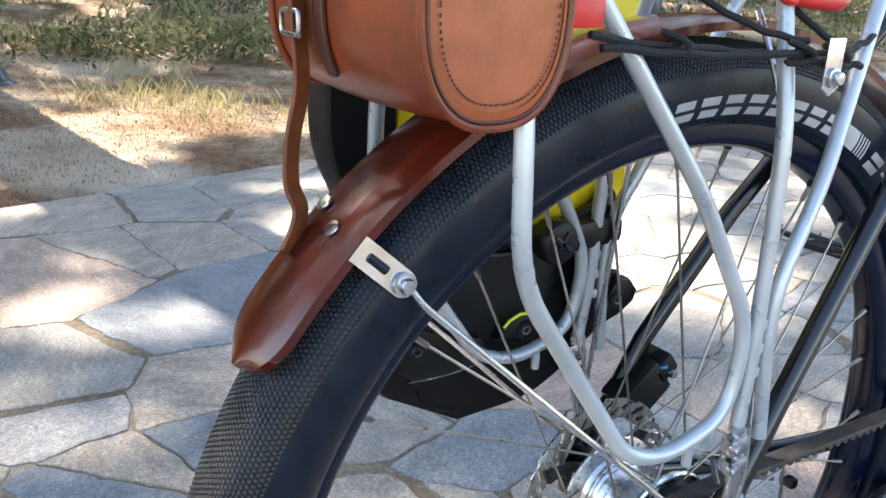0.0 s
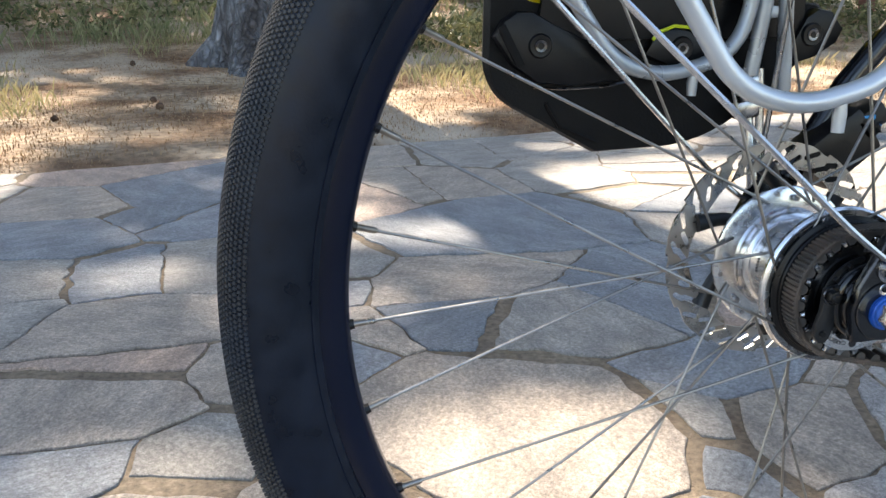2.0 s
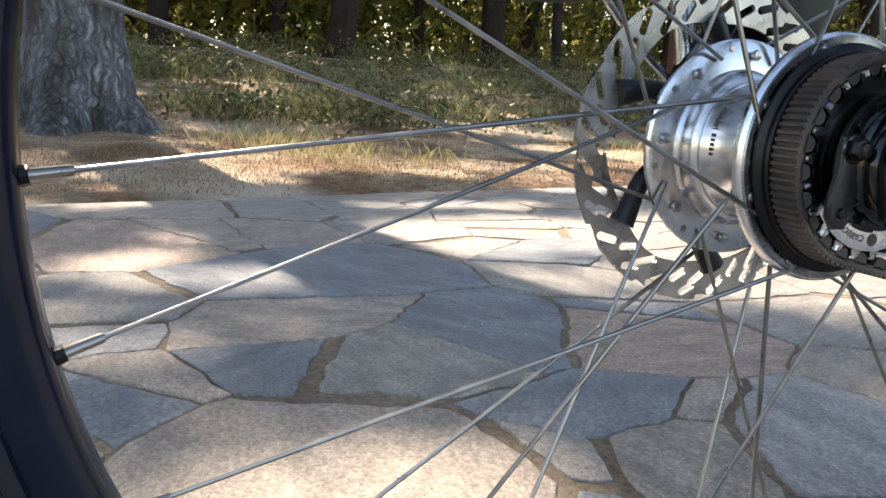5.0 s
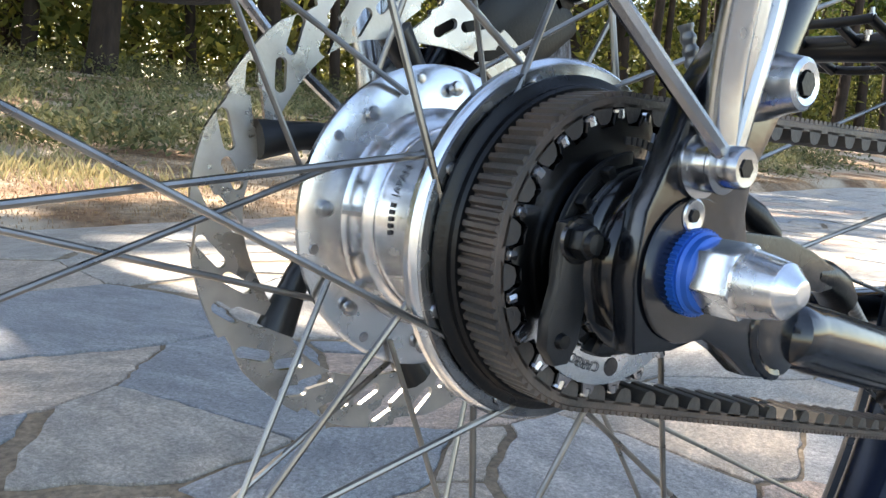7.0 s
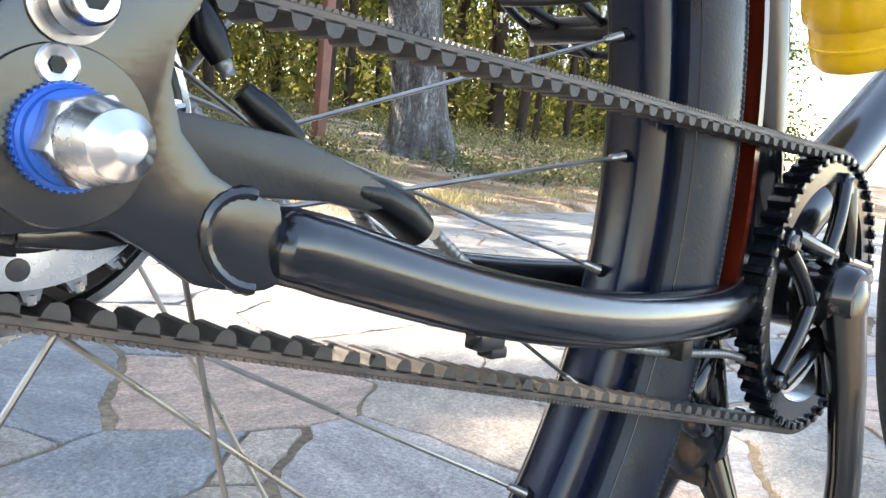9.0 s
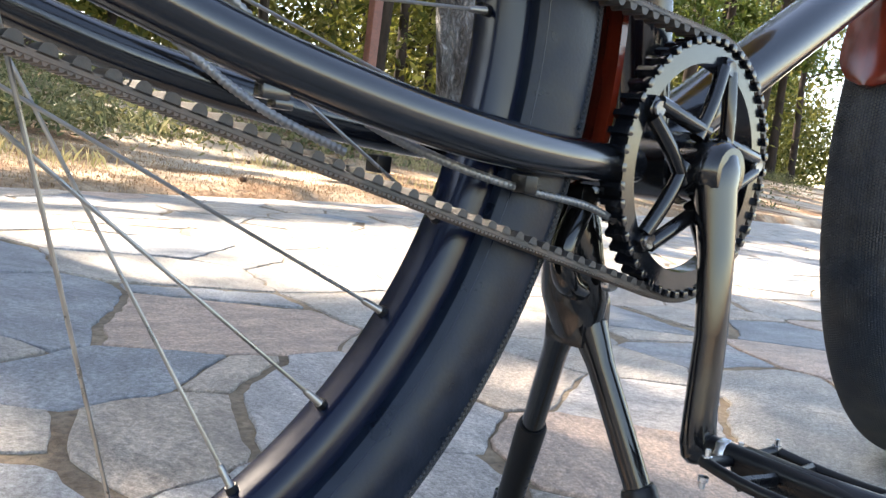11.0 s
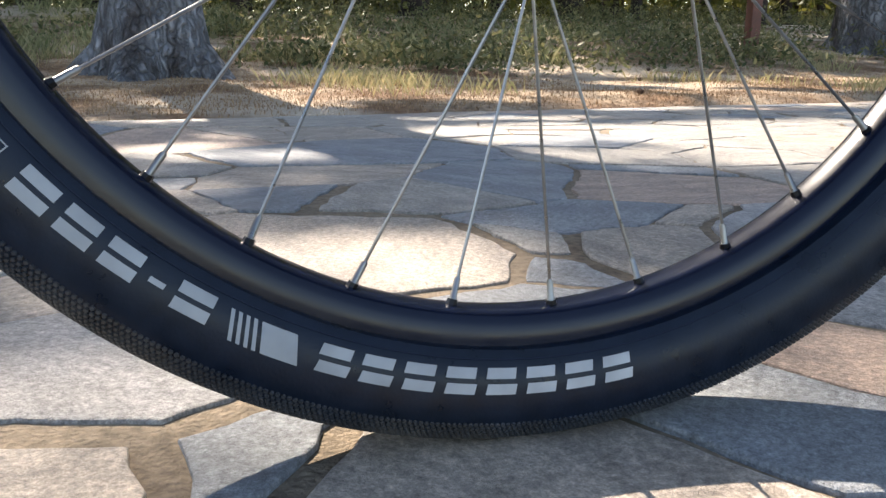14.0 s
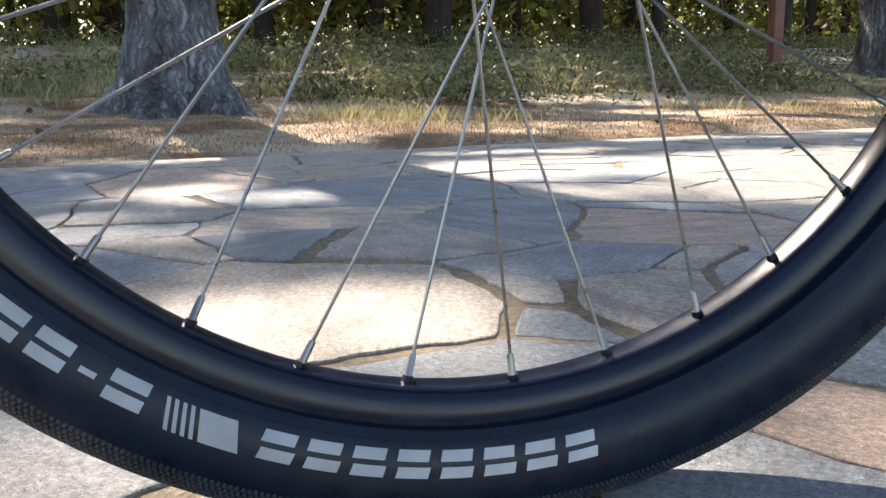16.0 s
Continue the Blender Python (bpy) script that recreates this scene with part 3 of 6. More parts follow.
def brake_disc():
    """A stepped steel ring with two rows of long slanting slots."""
    seg, rows, bm = 720, 30, bmesh.new()
    y0 = 0.0460
    slots = []
    for u in range(12):
        for deg, rc, half, tilt in ((0, 0.0668, 0.0052, 52), (9, 0.0728, 0.0046, 55), (19, 0.0668, 0.0036, 50), (25, 0.0734, 0.0034, 58)):
            a = radians(30 * u + deg)
            b = a - radians(tilt)
            c = Vector((rc * math.cos(a), rc * math.sin(a)))
            d = Vector((math.cos(b), math.sin(b))) * half
            slots.append((c - d, c + d))

    def gap_to(p):
        best, way = 9.0, p
        for q, w in slots:
            if abs(q.x - p.x) + abs(q.y - p.y) > 0.03:
                continue
            t = max(0.0, min(1.0, (p - q).dot(w - q) / (w - q).length_squared))
            v = p - q.lerp(w, t)
            if v.length - 0.0020 < best:
                best, way = v.length - 0.0020, v
        return best, way
    grid = []
    for i in range(seg):
        a = 2 * math.pi * i / seg
        f = (a / (2 * math.pi) * 12) % 1
        ro = 0.0790 - (0.0022 if f < 0.10 else 0.0022 * (1 - min(1, (f - 0.10) / 0.25)) if f < 0.35 else 0.0)
        ri = 0.0605 + 0.0014 * math.cos(a * 6)
        row = []
        for k in range(rows + 1):
            r = ri + (ro - ri) * k / rows
            p = Vector((r * math.cos(a), r * math.sin(a)))
            d, v = gap_to(p)
            if abs(d) < 0.00048 and v.length > 1e-6 and 0 < k < rows:
                p = p - v.normalized() * d
            row.append(bm.verts.new((p.x, y0, HUB.z + p.y)))
        grid.append(row)
    for i in range(seg):
        for k in range(rows):
            p, q = grid[i], grid[(i + 1) % seg]
            mid = (p[k].co + p[k + 1].co + q[k].co + q[k + 1].co) / 4
            if gap_to(Vector((mid.x, mid.z - HUB.z)))[0] > 0:
                bm.faces.new((p[k], p[k + 1], q[k + 1], q[k]))
    ext = bmesh.ops.extrude_face_region(bm, geom=bm.faces[:])
    for v in ext["geom"]:
        if isinstance(v, bmesh.types.BMVert):
            v.co.y += 0.0019
    loose_v = [v for v in bm.verts if not v.link_faces]
    bmesh.ops.delete(bm, geom=loose_v, context="VERTS")
    bmesh.ops.recalc_face_normals(bm, faces=bm.faces)
    return bm


disc = part("brake_disc", brake_disc(), DISC_STEEL, bicycle, "slotted stainless steel brake disc")
for i in range(6):
    a = radians(60 * i + 12)
    b = a + radians(26)
    p = [HUB + Vector((0.021 * math.cos(a), 0.0465, 0.021 * math.sin(a))), HUB + Vector((0.042 * math.cos(a + 0.16), 0.0465, 0.042 * math.sin(a + 0.16))), HUB + Vector((0.0625 * math.cos(b), 0.0465, 0.0625 * math.sin(b)))]
    part("disc_arm", tube(rounded(p, 0.012), [0.0060] + [0.0048] * (len(rounded(p, 0.012)) - 2) + [0.0066], 10, 1.0), GREY_PLATE, disc)
part("disc_carrier", lathe([(0.012, 0.0445), (0.023, 0.0445), (0.0248, 0.0455), (0.0248, 0.0485), (0.023, 0.0495), (0.012, 0.0500)], 48, HUB), PLASTIC, disc)

COG_Y, BELT_W, COG_R, RING_C, RING_R = -0.0462, 0.0074, 0.0385, Vector((0.456, 0, 0.311)), 0.0840


def gear(center, n, root, tip, y0, y1, inner, turn=0.0):
    """A toothed ring plate."""
    bm = bmesh.new()
    outer = []
    for i in range(n):
        for f, r in ((0.0, root), (0.22, root), (0.34, tip), (0.66, tip), (0.78, root)):
            a = 2 * math.pi * (i + f) / n + turn
            outer.append((r * math.cos(a), r * math.sin(a)))
    m = len(outer)
    rows = []
    for y in (y0, y1):
        rows.append([bm.verts.new((center[0] + x, y, center[2] + z)) for x, z in outer])
        rows.append([bm.verts.new((center[0] + inner * x / math.hypot(x, z), y, center[2] + inner * z / math.hypot(x, z))) for x, z in outer])
    o0, i0, o1, i1 = rows
    for k in range(m):
        j = (k + 1) % m
        for q in ((o0[k], o0[j], o1[j], o1[k]), (i0[k], i0[j], i1[j], i1[k]), (o0[k], o0[j], i0[j], i0[k]), (o1[k], o1[j], i1[j], i1[k])):
            bm.faces.new(q)
    bmesh.ops.recalc_face_normals(bm, faces=bm.faces)
    return bm


def sector(r0, r1, d0, d1, n=24):
    """The outline of a piece of a ring."""
    arc = [radians(d0 + (d1 - d0) * i / n) for i in range(n + 1)]
    return [(r1 * math.cos(a), HUB.z + r1 * math.sin(a)) for a in arc] + [(r0 * math.cos(a), HUB.z + r0 * math.sin(a)) for a in arc[::-1]]


# ---- belt ----
gap = RING_C - HUB
dist, base = math.hypot(gap.x, gap.z), math.atan2(gap.z, gap.x)
alpha = math.acos((RING_R - COG_R) / dist)


def belt_path(step=0.011):
    """Points round both pulleys, with outward directions, at even steps."""
    pts = []
    up, low = base + math.pi - alpha, base - math.pi + alpha
    ring_pts = []
    for i in range(400):                                   # chainring: front side
        a = low + (up - low) * i / 399
        ring_pts.append((RING_C.x + RING_R * math.cos(a), RING_C.z + RING_R * math.sin(a), math.cos(a), math.sin(a)))
    cog_pts = []
    for i in range(400):                                   # sprocket: rear side
        a = up + (low + 2 * math.pi - up) * i / 399
        cog_pts.append((HUB.x + COG_R * math.cos(a), HUB.z + COG_R * math.sin(a), math.cos(a), math.sin(a)))
    raw_pts = ring_pts + cog_pts + ring_pts[:1]
    out, carry = [], 0.0
    for p, q in zip(raw_pts, raw_pts[1:]):
        seg = math.hypot(q[0] - p[0], q[1] - p[1])
        while carry <= seg and seg > 0:
            t = carry / seg
            out.append(tuple(p[k] + (q[k] - p[k]) * t for k in range(4)))
            carry += step
        carry -= seg
    return out


track = belt_path(0.00275)
track = track[:len(track) - len(track) % 4]
bm = bmesh.new()
rows = []
for x, z, nx, nz in track:
    rows.append([bm.verts.new((x + nx * o, y, z + nz * o)) for o, y in ((-0.0008, COG_Y + BELT_W), (0.0016, COG_Y + BELT_W), (0.0020, COG_Y + BELT_W - 0.0005), (0.0020, COG_Y - BELT_W + 0.0005), (0.0016, COG_Y - BELT_W), (-0.0008, COG_Y - BELT_W))])
for i in range(len(rows)):
    a, b = rows[i], rows[(i + 1) % len(rows)]
    for j in range(6):
        bm.faces.new((a[j], a[(j + 1) % 6], b[(j + 1) % 6], b[j]))
bmesh.ops.recalc_face_normals(bm, faces=bm.faces)
belt = part("drive_belt", bm, BELT_BLACK, bicycle, "black toothed rubber drive belt")
tooth_mesh = None
for i in range(0, len(track), 4):
    x, z, nx, nz = track[i]
    if tooth_mesh is None:
        tb = slab([(-0.0042, 0.0), (-0.0033, -0.0009), (-0.0029, -0.0026), (-0.0020, -0.0042), (0.0, -0.0048), (0.0020, -0.0042), (0.0029, -0.0026), (0.0033, -0.0009), (0.0042, 0.0)], -BELT_W, BELT_W, 0.0)
        tooth = part("belt_tooth", tb, BELT_BLACK, belt)
        tooth_mesh = tooth.data
    else:
        tooth = new("belt_tooth", tooth_mesh)
        tooth.parent = belt
    tooth.location = (x, COG_Y, z)
    tooth.rotation_euler = (0, math.atan2(nx, nz), 0)
verts, faces = [], []
for i in range(len(track)):                                # fine cross ribs on the belt's back
    for s in range(1):
        x, z, nx, nz = track[i]
        x2, z2 = track[(i + 1) % len(track)][:2]
        f = s * 0.5
        px, pz = x + (x2 - x) * f, z + (z2 - z) * f
        k = len(verts)
        for dt, o in ((-0.0012, 0.0019), (-0.0006, 0.0031), (0.0006, 0.0031), (0.0012, 0.0019)):
            for y in (COG_Y + BELT_W - 0.0002, COG_Y - BELT_W + 0.0002):
                verts.append((px + nx * o - nz * dt, y, pz + nz * o + nx * dt))
        faces += [(k, k + 1, k + 3, k + 2), (k + 2, k + 3, k + 5, k + 4), (k + 4, k + 5, k + 7, k + 6), (k, k + 2, k + 4, k + 6), (k + 1, k + 7, k + 5, k + 3)]
tagged(raw("belt_rib", verts, faces, BELT_BLACK, belt), kind="stuff")

# ---- rear sprocket ----
GAP = min((math.atan2(z - HUB.z, x) % (math.pi / 11) for x, z, _, _ in track[::4] if x < -0.03), default=0.0)   # where the belt's teeth sit
cog = part("rear_sprocket", gear(HUB, 22, 0.0332, 0.0373, -0.0525, -0.0390, 0.0200, GAP), DARK_STEEL, bicycle, "steel belt sprocket with lobed teeth")
# darker tone and mottling stand for the reflections on the face
part("sprocket_face", gear(HUB, 22, 0.0332, 0.0364, -0.0548, -0.0526, 0.0200, GAP), PLATE_STEEL, cog, "steel face plate with toothed edge, its reflections toned in")
for i in range(22):                                        # bright tooth ends between the belt's teeth
    a = math.pi / 11 * (i + 0.5) + GAP
    d = Vector((math.cos(a), 0, math.sin(a)))
    at = HUB + Vector((0, -0.0538, 0))
    part("sprocket_tooth", tube([at + d * 0.0348, at + d * 0.0350, at + d * 0.0371, at + d * 0.0375], [0.0008, 0.0015, 0.0014, 0.0006], 8), STEEL, cog)
# sector of the same face, made brighter where it mirrors lit ground
part("sprocket_plate", slab(sector(0.0200, 0.0336, 228, 432, 48), -0.0560, -0.0549, 0.0003), POLISHED, cog, "pressed face plate sector, brightened where it mirrors lit ground")
for text, mid_deg in (("CARBON", 246),):
    vs, fs = lettering(text, 0.0038)
    w = max(v[0] for v in vs)
    word = []
    for x, y, _ in vs:
        a = radians(mid_deg) - (x - w / 2) / 0.0300
        rr = 0.0276 + y
        word.append((rr * math.cos(a), -0.0563, HUB.z + rr * math.sin(a)))
    raw("printed_word", word, fs, DARK_PRINT, cog)
part("round_emblem", lathe([(0.0001, -0.0564), (0.0024, -0.0563), (0.0026, -0.0559)], 20, HUB + Vector((0.0290 * math.cos(radians(270)), 0, 0.0290 * math.sin(radians(270))))), DARK_STEEL, cog)
for mid_deg in (256, 300, 22):                             # long curved windows in the plate
    part("plate_window", slab(sector(0.0236, 0.0262, mid_deg - 13, mid_deg + 13, 12), -0.0566, -0.0558, 0.0004), PLASTIC, cog, "dark curved opening")
for i in range(7):
    part("print_bar", slab(sector(0.0284, 0.0304, 64 + i * 4.2, 66.6 + i * 4.2, 3), -0.0553, -0.0547), DARK_PRINT, cog)

# gear change unit: stacked black rings, arms and bolts
unit = part("gear_change_unit", lathe([(0.010, -0.0562), (0.0262, -0.0565), (0.0270, -0.0572), (0.0270, -0.0588), (0.0250, -0.0594), (0.0236, -0.0597), (0.0236, -0.0610), (0.0246, -0.0616), (0.0246, -0.0640),
                                       (0.0232, -0.0652), (0.0215, -0.0655), (0.0212, -0.0685), (0.0200, -0.0700), (0.0165, -0.0705), (0.010, -0.0710)], 72, HUB), GLOSS_BLACK, bicycle, "black stacked gear change unit")
part("silver_band", slab(sector(0.0238, 0.0252, 95, 172, 20), -0.0622, -0.0612), STEEL, unit, "thin silver band")
part("unit_plate", slab(sector(0.022, 0.0290, 95, 215), -0.0592, -0.0572, 0.0007), PLASTIC, unit)
part("marker_dot", lathe([(0.0001, -0.0662), (0.0008, -0.0661), (0.0010, -0.0654)], 10, HUB + Vector((-0.0205, 0, 0.006))), HIVIS, unit, "tiny lime dot")
part("lever_arm", slab([(-0.0310, 0.379), (-0.0215, 0.381), (-0.0200, 0.372), (-0.0215, 0.360), (-0.0235, 0.348), (-0.0265, 0.3430), (-0.0312, 0.3430), (-0.0345, 0.3475), (-0.0345, 0.354), (-0.0318, 0.364)], -0.0645, -0.0605, 0.0008), GREY_PLATE, unit, "grey-black lever arm")
part("lever_bolt", prism(6, 0.0045, -0.0690, -0.0640, -0.0265, 0.3745, 0.3, bevel=0.0006), PLASTIC, unit)
part("lever_washer", lathe([(0.003, -0.0652), (0.0058, -0.0651), (0.0060, -0.0640)], 20, Vector((-0.0265, 0, 0.3745))), DARK_STEEL, unit)
part("lever_bolt_head", lathe([(0.0001, -0.0705), (0.0025, -0.0703), (0.0032, -0.0690)], 12, Vector((-0.0265, 0, 0.3745))), PLASTIC, unit)
part("lever_screw", lathe([(0.0001, -0.0662), (0.0018, -0.0660), (0.0022, -0.0645)], 12, Vector((-0.0298, 0, 0.3495))), PLASTIC, unit)
part("cable_hook", slab([(-0.004, 0.3435), (0.012, 0.3425), (0.021, 0.3440), (0.020, 0.3490), (0.004, 0.3490), (-0.004, 0.3470)], -0.0665, -0.0600, 0.001), GLOSS_BLACK, unit)
for a in range(0, 360, 24):
    if 100 < a < 260:
        part("ring_lug", block((0.0040, 0.004, 0.0030), HUB + Vector((0.0262 * math.cos(radians(a)), -0.0600, 0.0262 * math.sin(radians(a)))), 0.0006, Euler((0, -radians(a), 0))), PLASTIC, unit)

# ---- axle, dropouts, frame ----
part("axle_washer", gear(HUB, 46, 0.0101, 0.0105, -0.0812, -0.0778, 0.004), BLUE_ALU, bicycle, "blue ribbed anti-turn washer")
part("washer_step", lathe([(0.004, -0.0810), (0.0097, -0.0812), (0.0099, -0.0820), (0.0092, -0.0826), (0.0090, -0.0842), (0.0080, -0.0848), (0.004, -0.0848)], 40, HUB), BLUE_ALU, bicycle, "blue washer collar")
part("axle_nut", prism(6, 0.0090, -0.0948, -0.0845, 0, HUB.z, 0.26, bevel=0.0007), POLISHED, bicycle, "bright cap nut")
part("axle_cap", lathe([(0.0001, -0.1082), (0.0026, -0.1082), (0.0029, -0.1081), (0.0031, -0.1079), (0.0059, -0.1050), (0.0062, -0.1047), (0.0063, -0.1043), (0.0064, -0.1038), (0.0079, -0.0958), (0.0080, -0.0952), (0.0080, -0.0944), (0.004, -0.0940)], 48, HUB), POLISHED, bicycle)
DROP = [(-0.016, 0.349), (-0.0185, 0.366), (-0.0165, 0.382), (-0.009, 0.396), (-0.003, 0.410), (0.008, 0.424), (0.026, 0.428), (0.034, 0.420), (0.032, 0.406), (0.0225, 0.390), (0.0215, 0.381), (0.0245, 0.371), (0.032, 0.363), (0.040, 0.359), (0.050, 0.357),
        (0.053, 0.347), (0.048, 0.339), (0.037, 0.3365), (0.030, 0.338), (0.020, 0.345), (0.010, 0.350)]
for s, nm in ((-1, "black dropout plate on the drive side"), (1, "black dropout plate on the brake side")):
    part("dropout", slab(DROP, s * 0.0700, s * 0.0775, 0.0012), FRAME_BLACK, bicycle, nm)
part("dropout_boss", lathe([(0.005, -0.0775), (0.0165, -0.0776), (0.0175, -0.0784), (0.0172, -0.0790), (0.005, -0.0792)], 48, HUB), FRAME_BLACK, bicycle)
part("plate_screw", lathe([(0.0008, -0.0790), (0.0014, -0.0793), (0.0036, -0.0796), (0.0041, -0.0793), (0.0041, -0.0780)], 24, Vector((-0.002, 0, 0.3812))), STEEL, bicycle, "flat socket screw")
part("screw_socket", prism(6, 0.0016, -0.0798, -0.0790, -0.002, 0.3812), PLASTIC, bicycle)
part("weld_bead", tube([(0.0425 - 0.0115 * math.cos(a), -0.0768, 0.3478 + 0.0108 * math.sin(a) + 0.002 * math.cos(a)) for a in [-1.75 + 3.4 * i / 30 for i in range(31)]], [0.0017 + 0.0003 * (i % 2) for i in range(31)], 8), FRAME_BLACK, bicycle)
part("stay_end", slab([(0.0430 + 0.0110 * math.cos(a), 0.3476 + 0.0112 * math.sin(a) - 0.0030 * math.cos(a)) for a in [2 * math.pi * i / 28 for i in range(28)]], -0.0779, -0.0720, 0.0010), FRAME_BLACK, bicycle, "flattened black tube end")
for s in (-1, 1):
    pts = rounded([(0.0550, s * 0.0738, 0.3462), (0.064, s * 0.073, 0.3442), (0.13, s * 0.0705, 0.327), (0.205, s * 0.066, 0.3150), (0.28, s * 0.056, 0.3085), (0.345, s * 0.046, 0.3065), (0.415, s * 0.030, 0.3085)], 0.035, 5)
    n = len(pts)
    nose = [(0.0490, s * 0.0740, 0.3475), (0.0495, s * 0.0740, 0.3474), (0.0515, s * 0.0739, 0.3470)]
    part("chainstay", tube(nose + pts, [0.0020, 0.0065, 0.0090] + [0.0098 + 0.0020 * min(1, i / n * 1.6) for i in range(n)], 20), FRAME_BLACK, bicycle)
    part("seatstay", tube([(0.024, s * 0.072, 0.414), (0.060, s * 0.071, 0.478), (0.14, s * 0.062, 0.584), (0.33, s * 0.030, 0.80)], [0.0085, 0.0085, 0.0085, 0.0080], 18), FRAME_BLACK, bicycle)
part("tube_collar", lathe([(0.0095, -0.0012), (0.0108, -0.0010), (0.0108, 0.0010), (0.0095, 0.0012)], 24, Vector((0, 0, 0)), True), FRAME_BLACK, bicycle).matrix_local = Matrix.Translation((0.0665, -0.0728, 0.343)) @ Euler((0, 0, radians(92))).to_matrix().to_4x4()
part("seatstay_bolt", lathe([(0.0001, -0.0870), (0.0030, -0.0872), (0.0034, -0.0900), (0.0050, -0.0905), (0.0062, -0.0897), (0.0070, -0.0860), (0.0088, -0.0795), (0.0092, -0.0775), (0.004, -0.0765)], 32, Vector((0.021, 0, 0.4130))), POLISHED, bicycle, "large bright socket bolt")
part("bolt_socket", prism(6, 0.0030, -0.0907, -0.0880, 0.021, 0.4130), PLASTIC, bicycle)
part("seat_tube", tube([(0.460, 0, 0.325), (0.430, 0, 0.455), (0.306, 0, 0.87)], 0.0170, 28), FRAME_BLACK, bicycle)
part("down_tube", tube([(0.455, 0, 0.318), (0.73, 0, 0.487), (1.0, 0, 0.66)], 0.0215, 28), FRAME_BLACK, bicycle)
part("bottom_bracket_shell", lathe([(0.012, -0.038), (0.0225, -0.038), (0.0235, -0.037), (0.0235, 0.037), (0.0225, 0.038), (0.012, 0.038)], 40, RING_C), FRAME_BLACK, bicycle)
part("stay_bridge", tube([(0.408, -0.034, 0.3085), (0.408, 0.034, 0.3085)], 0.010, 16), FRAME_BLACK, bicycle)
part("cable_boss", join(block((0.012, 0.008, 0.006), (0.137, -0.069, 0.3145), 0.0012), block((0.008, 0.007, 0.004), (0.141, -0.069, 0.3105), 0.001)), FRAME_BLACK, bicycle)


def ribbed(name, pts, r, parent, step=0.0035):
    """Armoured cable housing: a tube with raised rings."""
    pts = rounded(pts, 0.05, 8)
    fine, carry = [], 0.0
    for p, q in zip(pts, pts[1:]):
        d = (q - p).length
        while carry < d:
            fine.append(p.lerp(q, carry / d))
            carry += step / 4
        carry -= d
    return part(name, tube(fine, [r * (1.0 if i % 4 < 2 else 0.80) for i in range(len(fine))], 10), STEEL_HOUSING, parent, "grey armoured cable housing")


STEEL_HOUSING = mat("grey_housing", (0.24, 0.245, 0.25), 0.35, 0.6, var=0.2, bump=0.1)
part("cable_arm", slab([(0.012, 0.360), (0.012, 0.378), (0.045, 0.375), (0.068, 0.3725), (0.084, 0.3675), (0.102, 0.3600), (0.1035, 0.3545), (0.092, 0.3530), (0.078, 0.3555), (0.050, 0.3560), (0.030, 0.3555)], -0.0650, -0.0580, 0.0010), GREY_PLATE, unit, "black cable stop arm")
part("cable_boot", tube([(0.090, -0.0605, 0.3590), (0.100, -0.0600, 0.3575), (0.112, -0.0580, 0.3530), (0.1225, -0.0555, 0.3470), (0.1245, -0.0550, 0.3455)], [0.0048, 0.0060, 0.0068, 0.0066, 0.0040], 16), PLASTIC, unit, "black rubber cable boot")
ribbed("cable_housing", [(0.122, -0.0555, 0.347), (0.150, -0.050, 0.331), (0.20, -0.043, 0.308), (0.26, -0.042, 0.294), (0.304, -0.043, 0.287), (0.37, -0.046, 0.281), (0.42, -0.040, 0.262), (0.455, -0.02, 0.262)], 0.0024, bicycle)
ribbed("cable_housing", [(0.03, -0.045, 0.430), (0.036, -0.050, 0.405), (0.048, -0.054, 0.385)], 0.0024, bicycle)
for pts in ([(0.040, -0.050, 0.402), (0.0425, -0.0515, 0.395), (0.046, -0.053, 0.389)], [(0.051, -0.0545, 0.3825), (0.057, -0.056, 0.3775), (0.067, -0.057, 0.3715)]):
    part("cable_boot", tube(pts, [0.0030, 0.0046, 0.0032], 14), PLASTIC, bicycle, "black rubber cable boot")
ribbed("cable_housing", [(0.067, -0.057, 0.3715), (0.085, -0.052, 0.362), (0.11, -0.040, 0.344), (0.14, -0.02, 0.325)], 0.0024, bicycle)
ribbed("cable_housing", [(0.09, 0.060, 0.385), (0.13, 0.058, 0.350), (0.19, 0.050, 0.312), (0.245, 0.040, 0.294)], 0.0027, bicycle)
for at in ((0.262, 0.030, 0.290), (0.304, -0.046, 0.290)):
    part("cable_clip", block((0.010, 0.012, 0.010), at, 0.0015), PLASTIC, bicycle)
caliper = part("brake_caliper", join(block((0.050, 0.030, 0.036), (0.050, 0.062, 0.437), 0.005, Euler((0, radians(-38), 0))), block((0.026, 0.034, 0.020), (0.070, 0.064, 0.455), 0.004, Euler((0, radians(-38), 0)))), PLASTIC, bicycle, "black disc brake caliper")
part("caliper_lever", tube([(0.050, 0.056, 0.452), (0.060, 0.050, 0.4585), (0.070, 0.048, 0.459)], 0.0022, 8), CYAN, caliper, "small bright blue lever")
part("caliper_bolt", lathe([(0.0001, -0.0045), (0.0035, -0.0042), (0.0042, 0), (0.0042, 0.006)], 16, Vector((0.075, 0.046, 0.452))), STEEL, caliper)

# ---- rear mudguard ----


